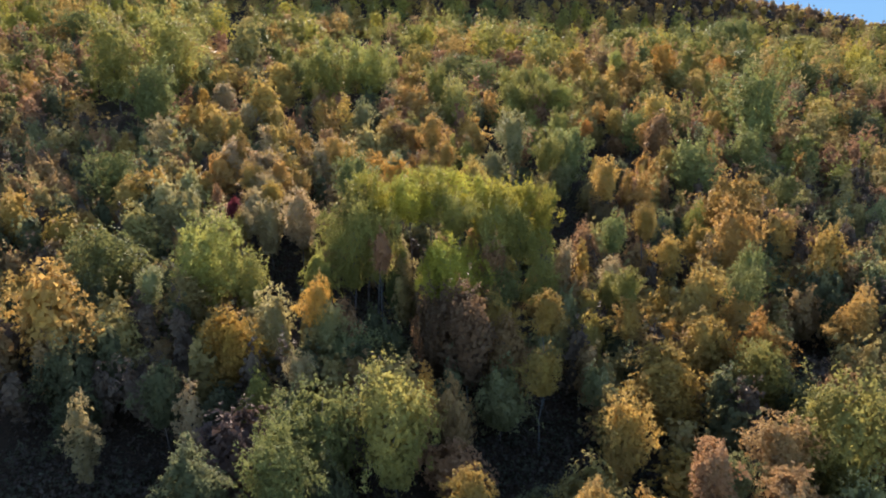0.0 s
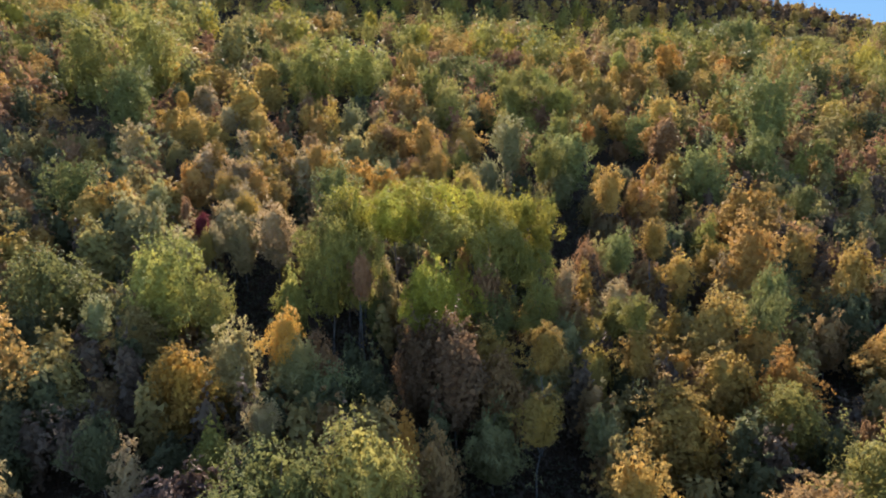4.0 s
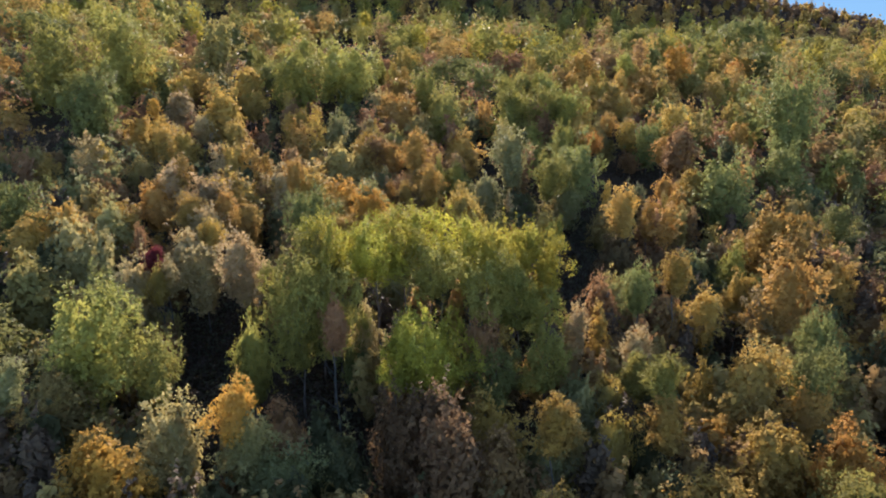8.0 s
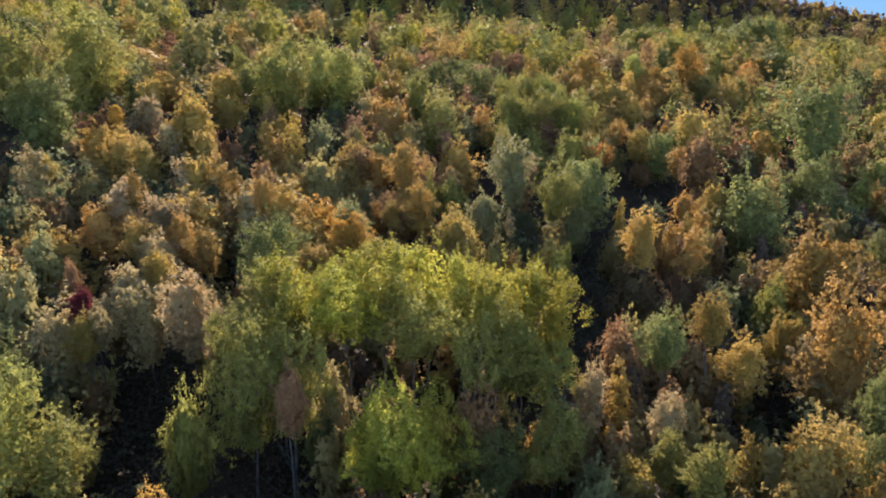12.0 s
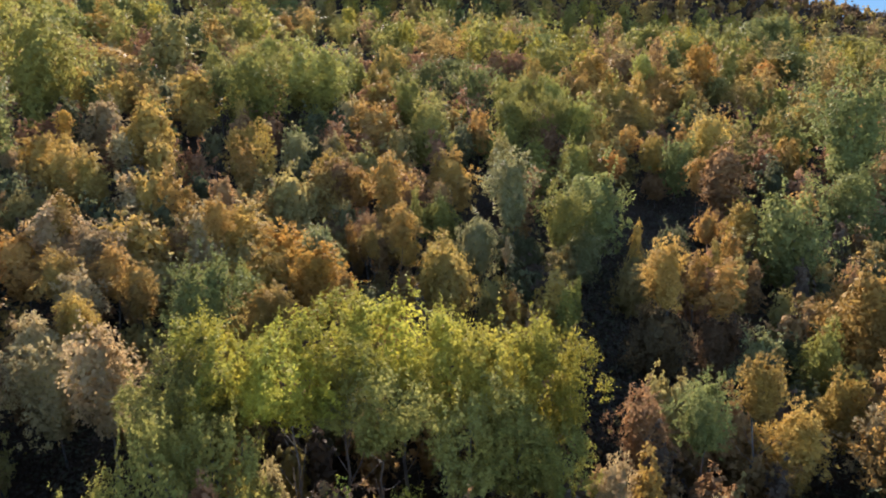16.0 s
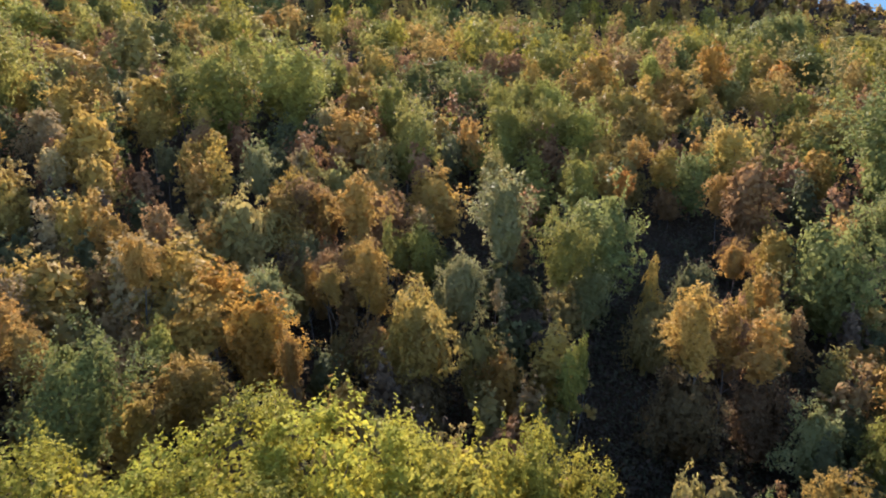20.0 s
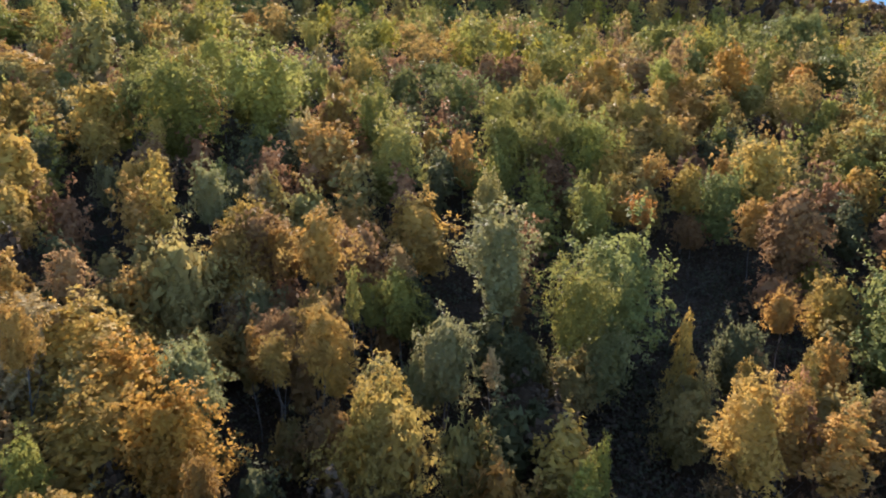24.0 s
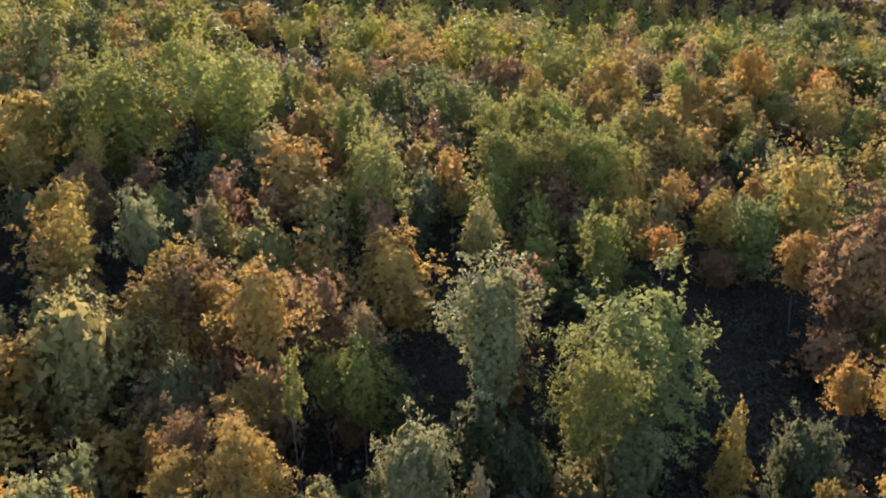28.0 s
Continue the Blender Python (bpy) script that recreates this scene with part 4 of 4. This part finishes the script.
gap(15.9, 64.9, 0.8)
gap(14.7, 62.0, 0.8)
gap(21.1, 67.4, 0.8)
gap(19.3, 64.1, 0.8)
gap(17.6, 61.2, 0.8)
gap(25.7, 71.4, 0.8)
gap(23.7, 68.1, 0.8)
gap(21.5, 64.6, 0.8)
gap(-1.0, 58.8, 0.8)
gap(-0.5, 56.7, 0.8)
gap(0.0, 54.5, 0.8)
gap(-12.5, 80.1, 1.0)
gap(-10.8, 75.6, 0.9)
gap(-9.1, 71.1, 0.8)
gap(21.8, 76.9, 1.2)
gap(20.1, 73.0, 1.1)
gap(18.3, 69.0, 1.0)
gap(2.8, 57.2, 1.3)
gap(2.9, 54.4, 1.2)
gap(2.9, 51.8, 1.1)
gap(0.8, 61.3, 1.0)
gap(1.0, 58.3, 0.9)
gap(1.3, 55.2, 0.8)
gap(12.5, 63.8, 1.1)
gap(11.7, 60.7, 1.0)
gap(10.9, 57.8, 0.9)
gap(11.8, 59.6, 1.4)
gap(11.1, 57.1, 1.3)
gap(10.4, 54.5, 1.2)
gap(11.4, 55.7, 1.5)
gap(10.6, 53.4, 1.4)
gap(10.0, 51.1, 1.2)
gap(15.0, 55.3, 1.7)
gap(14.1, 53.2, 1.5)
gap(13.1, 51.0, 1.4)
gap(21.3, 60.9, 1.0)
gap(19.6, 57.9, 0.9)
gap(18.1, 55.4, 0.8)
gap(17.5, 55.5, 1.1)
gap(16.3, 53.3, 1.0)
gap(15.2, 51.3, 0.9)
gap(-2.7, 60.6, 0.8)
gap(-2.1, 57.6, 0.8)
gap(-1.5, 54.8, 0.8)
gap(-18.6, 57.4, 1.1)
gap(-17.0, 54.0, 1.0)
gap(-15.6, 51.0, 1.0)
gap(-11.7, 47.8, 1.0)
gap(-10.6, 45.1, 1.0)
gap(-9.5, 42.4, 0.9)
gap(-7.1, 40.6, 1.3)
gap(-6.3, 38.3, 1.2)
gap(-5.6, 36.2, 1.1)
gap(-11.0, 40.8, 1.1)
gap(-9.8, 38.5, 1.0)
gap(-8.8, 36.2, 0.9)
gap(-4.7, 40.3, 1.1)
gap(-4.1, 38.1, 1.0)
gap(-3.6, 36.0, 0.9)
gap(10.7, 56.2, 1.3)
gap(10.0, 52.9, 1.2)
gap(9.2, 49.7, 1.1)
gap(13.8, 57.0, 1.3)
gap(12.8, 53.9, 1.2)
gap(12.0, 50.9, 1.1)
gap(18.3, 46.3, 0.8)
gap(17.0, 43.9, 0.8)
gap(15.6, 41.4, 0.8)
gap(22.3, 50.4, 0.9)
gap(20.7, 47.7, 0.8)
gap(19.2, 45.2, 0.8)
gap(-34.9, 81.0, 1.7)
gap(-31.7, 75.3, 1.5)
gap(-29.4, 71.0, 1.4)
gap(-29.1, 76.4, 1.1)
gap(-27.0, 72.1, 1.0)
gap(-24.9, 67.9, 1.0)
gap(-21.9, 72.9, 0.8)
gap(-19.9, 67.9, 0.8)
gap(-17.8, 62.8, 0.8)
gap(-39.3, 83.2, 1.7)
gap(-35.5, 76.7, 1.6)
gap(-32.4, 71.7, 1.4)
gap(-17.2, 79.8, 1.2)
gap(-15.5, 74.2, 1.1)
gap(-13.7, 67.9, 1.0)
gap(-11.4, 86.4, 0.9)
gap(-10.4, 81.1, 0.9)
gap(-9.4, 75.2, 0.8)
gap(38.6, 106.4, 1.5)
gap(36.3, 100.7, 1.4)
gap(33.9, 94.6, 1.3)
gap(39.1, 92.3, 1.2)
gap(36.0, 86.1, 1.1)
gap(32.9, 79.6, 1.0)
gap(-11.7, 45.2, 1.0)
gap(-10.8, 41.6, 1.0)
gap(-9.8, 37.9, 0.9)
gap(-9.6, 38.9, 0.8)
gap(-8.8, 35.5, 0.8)
gap(-8.0, 32.5, 0.8)
gap(6.0, 30.1, 1.5)
gap(5.6, 27.8, 1.4)
gap(5.1, 25.6, 1.3)
gap(4.2, 31.7, 1.6)
gap(3.9, 29.4, 1.4)
gap(3.6, 27.1, 1.3)
gap(2.0, 28.7, 1.0)
gap(1.9, 26.5, 0.9)
gap(1.7, 24.4, 0.8)
gap(10.0, 29.4, 0.8)
gap(9.2, 27.1, 0.8)
gap(8.5, 25.0, 0.8)
gap(22.4, 38.3, 1.2)
gap(20.6, 35.2, 1.1)
gap(18.7, 32.0, 1.0)
gap(-20.6, 32.0, 0.8)
gap(-3.7, 68.8, 1.0)
gap(-2.8, 66.5, 0.9)
gap(-2.1, 64.2, 0.8)
gap(1.0, 67.1, 1.1)
gap(1.4, 65.0, 1.0)
gap(1.8, 62.8, 0.9)
gap(0.5, 65.4, 0.8)
gap(0.9, 63.3, 0.8)
gap(1.3, 61.2, 0.8)
gap(-9.2, 65.3, 0.9)
gap(-7.8, 63.1, 0.8)
gap(-6.6, 61.3, 0.8)
gap(9.1, 68.7, 0.8)
gap(8.7, 66.2, 0.8)
gap(8.3, 63.8, 0.8)
gap(18.6, 73.8, 1.4)
gap(17.1, 70.4, 1.3)
gap(15.6, 67.1, 1.1)
gap(14.7, 67.1, 1.0)
gap(13.7, 64.6, 0.9)
gap(12.7, 62.4, 0.8)
gap(19.5, 71.0, 1.1)
gap(17.8, 67.9, 1.0)
gap(16.3, 65.0, 0.9)
gap(-13.5, 93.9, 1.5)
gap(-12.0, 89.7, 1.3)
gap(-10.5, 85.6, 1.2)
gap(3.9, 71.7, 0.9)
gap(4.0, 69.1, 0.8)
gap(4.1, 66.6, 0.8)
gap(-12.2, 78.3, 1.1)
gap(-10.2, 74.3, 0.9)
gap(-8.5, 70.8, 0.8)
gap(19.7, 74.4, 2.2)
gap(18.0, 71.0, 1.9)
gap(16.4, 67.7, 1.7)
gap(16.7, 63.9, 1.0)
gap(15.5, 61.9, 0.9)
gap(14.4, 60.0, 0.8)
gap(13.8, 64.5, 1.0)
gap(12.9, 62.4, 0.9)
gap(12.1, 60.4, 0.8)
gap(21.0, 66.7, 1.1)
gap(19.1, 64.1, 1.0)
gap(17.5, 61.8, 0.9)
gap(16.6, 75.7, 1.0)
gap(15.3, 72.1, 0.9)
gap(14.0, 68.7, 0.8)
gap(26.1, 76.2, 1.3)
gap(24.2, 73.2, 1.2)
gap(22.1, 70.1, 1.0)
gap(16.3, 65.3, 0.8)
gap(15.1, 63.1, 0.8)
gap(14.0, 61.0, 0.8)
gap(15.6, 70.4, 1.1)
gap(14.4, 67.4, 1.0)
gap(13.4, 64.8, 0.8)
gap(-44.1, 160.3, 4.5)
gap(-36.7, 142.8, 3.8)
gap(-31.6, 130.7, 3.3)
gap(-38.0, 120.4, 1.6)
gap(-31.9, 109.5, 1.4)
gap(-29.0, 104.3, 1.3)
gap(-15.1, 98.6, 2.0)
gap(-13.3, 93.6, 1.8)
gap(-11.7, 89.4, 1.7)
gap(-21.3, 151.3, 4.9)
gap(-17.3, 134.7, 4.1)
gap(-14.9, 125.1, 3.7)
gap(-12.6, 139.7, 3.0)
gap(-10.6, 128.8, 2.7)
gap(-8.8, 119.1, 2.4)
gap(7.7, 105.4, 1.6)
gap(7.5, 99.9, 1.4)
gap(7.2, 94.2, 1.3)
gap(26.3, 149.8, 1.5)
gap(23.7, 136.8, 1.3)
gap(21.2, 124.5, 1.1)
gap(24.2, 107.3, 1.6)
gap(22.3, 101.0, 1.5)
gap(20.5, 95.0, 1.3)
gap(47.5, 117.5, 2.1)
gap(41.4, 106.9, 1.8)
gap(38.2, 101.4, 1.7)
gap(37.0, 109.1, 2.1)
gap(34.5, 104.1, 2.0)
gap(32.0, 99.1, 1.8)
gap(32.0, 130.8, 1.2)
gap(27.4, 115.9, 1.0)
gap(25.0, 108.3, 0.9)
gap(11.9, 64.0, 0.8)
gap(11.2, 61.9, 0.8)
gap(10.5, 60.0, 0.8)
gap(17.4, 69.0, 0.8)
gap(16.0, 66.1, 0.8)
gap(14.8, 63.6, 0.8)
gap(22.0, 74.0, 1.4)
gap(20.1, 70.8, 1.3)
gap(18.3, 67.6, 1.1)
gap(19.9, 67.1, 0.8)
gap(18.2, 64.5, 0.8)
gap(16.7, 62.1, 0.8)
gap(5.3, 68.2, 0.8)
gap(5.3, 65.8, 0.8)
gap(5.2, 63.6, 0.8)
gap(4.9, 65.1, 0.8)
gap(4.9, 63.0, 0.8)
gap(4.9, 61.0, 0.8)
gap(-16.6, 24.3, 1.2)
gap(-15.1, 22.2, 1.1)
gap(-15.4, 23.5, 1.2)
gap(-14.1, 21.6, 1.1)
gap(-13.0, 19.9, 1.0)
gap(-12.3, 24.0, 0.8)
gap(-11.3, 22.1, 0.8)
gap(-13.6, 23.7, 1.2)
gap(-13.1, 23.8, 1.2)
gap(-12.0, 21.9, 1.1)
gap(-11.1, 20.2, 1.0)
gap(-17.4, 24.4, 1.2)
gap(-15.9, 22.3, 1.1)
gap(-14.6, 20.5, 1.0)
skirts()
fill(-30, 5, 12, 28, 700, 3, MIX_SHADY, (1.8, 3.2))
fill(-45, 52, 13, 64, 2600, 5, MIX, (1.8, 3.2))


def undergrowth():
    """Low scrub that covers the floor of the wood, a mesh for each colour."""
    rng = np.random.default_rng(11)
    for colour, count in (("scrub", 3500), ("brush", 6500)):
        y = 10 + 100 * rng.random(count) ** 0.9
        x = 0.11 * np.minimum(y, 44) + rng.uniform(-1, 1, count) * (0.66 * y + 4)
        # denser in the gaps, where its dark colour stands for the shade
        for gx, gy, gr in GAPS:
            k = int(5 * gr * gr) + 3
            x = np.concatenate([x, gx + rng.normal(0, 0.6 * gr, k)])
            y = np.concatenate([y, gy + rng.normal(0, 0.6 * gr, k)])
        count = len(x)
        base = np.stack([x, y, ground_at(x, y)], -1)
        own = np.repeat(np.arange(count), 14)
        n = len(own)
        size = rng.uniform(0.5, 1.1, count)[own]
        way = rng.normal(size=(n, 3))
        way[:, 2] = abs(way[:, 2])
        way /= np.linalg.norm(way, axis=1, keepdims=True)
        c = base[own] + way * (size * rng.uniform(0.5, 1.0, n))[:, None]
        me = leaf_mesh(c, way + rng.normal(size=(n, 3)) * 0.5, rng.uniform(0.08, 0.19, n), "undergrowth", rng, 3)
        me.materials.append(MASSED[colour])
        tagged(new("undergrowth", me), "low " + WORDS[colour] + " undergrowth, darkened to stand for shade, covering the forest floor", "undergrowth", kind="stuff")


undergrowth()


def massed_wood(name, label, count, y0, y1, seed, kinds, wide, tall, leaves, size, close=0.40):
    """Trees too far off or too closely grown to tell apart: one mesh for each colour of leaf."""
    rng = np.random.default_rng(seed)
    made = {}
    for _ in range(count):
        y = y0 + (y1 - y0) * rng.random() ** 0.85
        x = 0.11 * 44 + rng.uniform(-1, 1) * (0.66 * y + 6)
        colour, shape = kinds[rng.integers(len(kinds))]
        width = rng.uniform(*wide)
        if not clear_of(x, y, width, close) or open_ground(x, y, width):
            continue
        PLANTED.append((x, y, width))
        w, h = SHAPES[shape]
        c, nrm, big = crown_points(shape, leaves, size, rng, True)
        c = c * np.array([width / w, width / w, rng.uniform(*tall) / h]) + np.array([x, y, float(ground_at(x, y)) + 0.3])
        parts = made.setdefault(colour, ([], [], []))
        parts[0].append(c), parts[1].append(nrm), parts[2].append(big)
    for colour, (cs, ns, ss) in made.items():
        me = leaf_mesh(np.concatenate(cs), np.concatenate(ns), np.concatenate(ss), name, rng, 3)
        me.materials.append(MASSED[colour])
        tagged(new(name, me), label % WORDS[colour], "woodland", kind="stuff")


massed_wood("thicket", "%s young trees and scrub grown between the trees", 4600, 27, 68, 8, THICKET, (1.6, 2.8), (2.6, 4.6), 640, 0.135, 0.25)
massed_wood("hillside_wood", "%s trees grown close on the hillside", 3600, 62, 112, 6, MIX_UP, (2.6, 4.6), (3.4, 5.2), 900, 0.175, 0.34)
FARTHER = [("lime", "aspen"), ("lime", "aspen"), ("amber", "birch"), ("olive", "bush"), ("yellow", "birch"), ("aspen", "bush"), ("lime", "bush"), ("green", "aspen"), ("aspen", "aspen"), ("rust", "birch")]
massed_wood("far_wood", "%s trees massed on the far hillside", 2700, 106, 184, 3, FARTHER, (4.0, 7.6), (5.0, 7.8), 800, 0.25, 0.38)
# the dark twig and brown crowns put the ridge's shade into colour
massed_wood("ridge_wood", "%s trees on the shaded ridge", 2600, 180, 225, 4, [("twig", "birch"), ("rust", "bush"), ("amber", "bush"), ("twig", "bush"), ("amber", "birch"), ("shaded_rust", "bush")], (2.8, 4.6), (2.6, 3.8), 120, 0.48, 0.32)


def surrounding_wood(count, seed):
    """The same wood going on past the slope that the camera flies over: beside it and behind its start."""
    rng = np.random.default_rng(seed)
    made = {}
    for _ in range(count):
        x, y = rng.uniform(-75, 85), rng.uniform(-45, 75)
        width = rng.uniform(2.6, 4.8)
        inside = y > 13 and abs(x - 0.11 * min(y, 44)) < 0.66 * y + 6.5
        if inside or not clear_of(x, y, width, 0.27):
            continue
        PLANTED.append((x, y, width))
        kinds = THICKET if y < 40 else MIX_UP
        colour, shape = kinds[rng.integers(len(kinds))]
        w, h = SHAPES[shape]
        close = -48 < x < 52 and -22 < y < 60
        c, nrm, big = crown_points(shape, 300 if close else 40, 0.32 if close else 0.7, rng, True)
        c = c * np.array([width / w, width / w, rng.uniform(4.0, 6.0) / h]) + np.array([x, y, float(ground_at(x, y)) + 0.4])
        parts = made.setdefault(colour, ([], [], []))
        parts[0].append(c), parts[1].append(nrm), parts[2].append(big)
    for colour, (cs, ns, ss) in made.items():
        me = leaf_mesh(np.concatenate(cs), np.concatenate(ns), np.concatenate(ss), "surrounding_wood", rng, 3)
        me.materials.append(MASSED[colour])
        tagged(new("surrounding_wood", me), "%s trees of the wood around the slope" % WORDS[colour], "woodland", kind="stuff")


surrounding_wood(4500, 21)
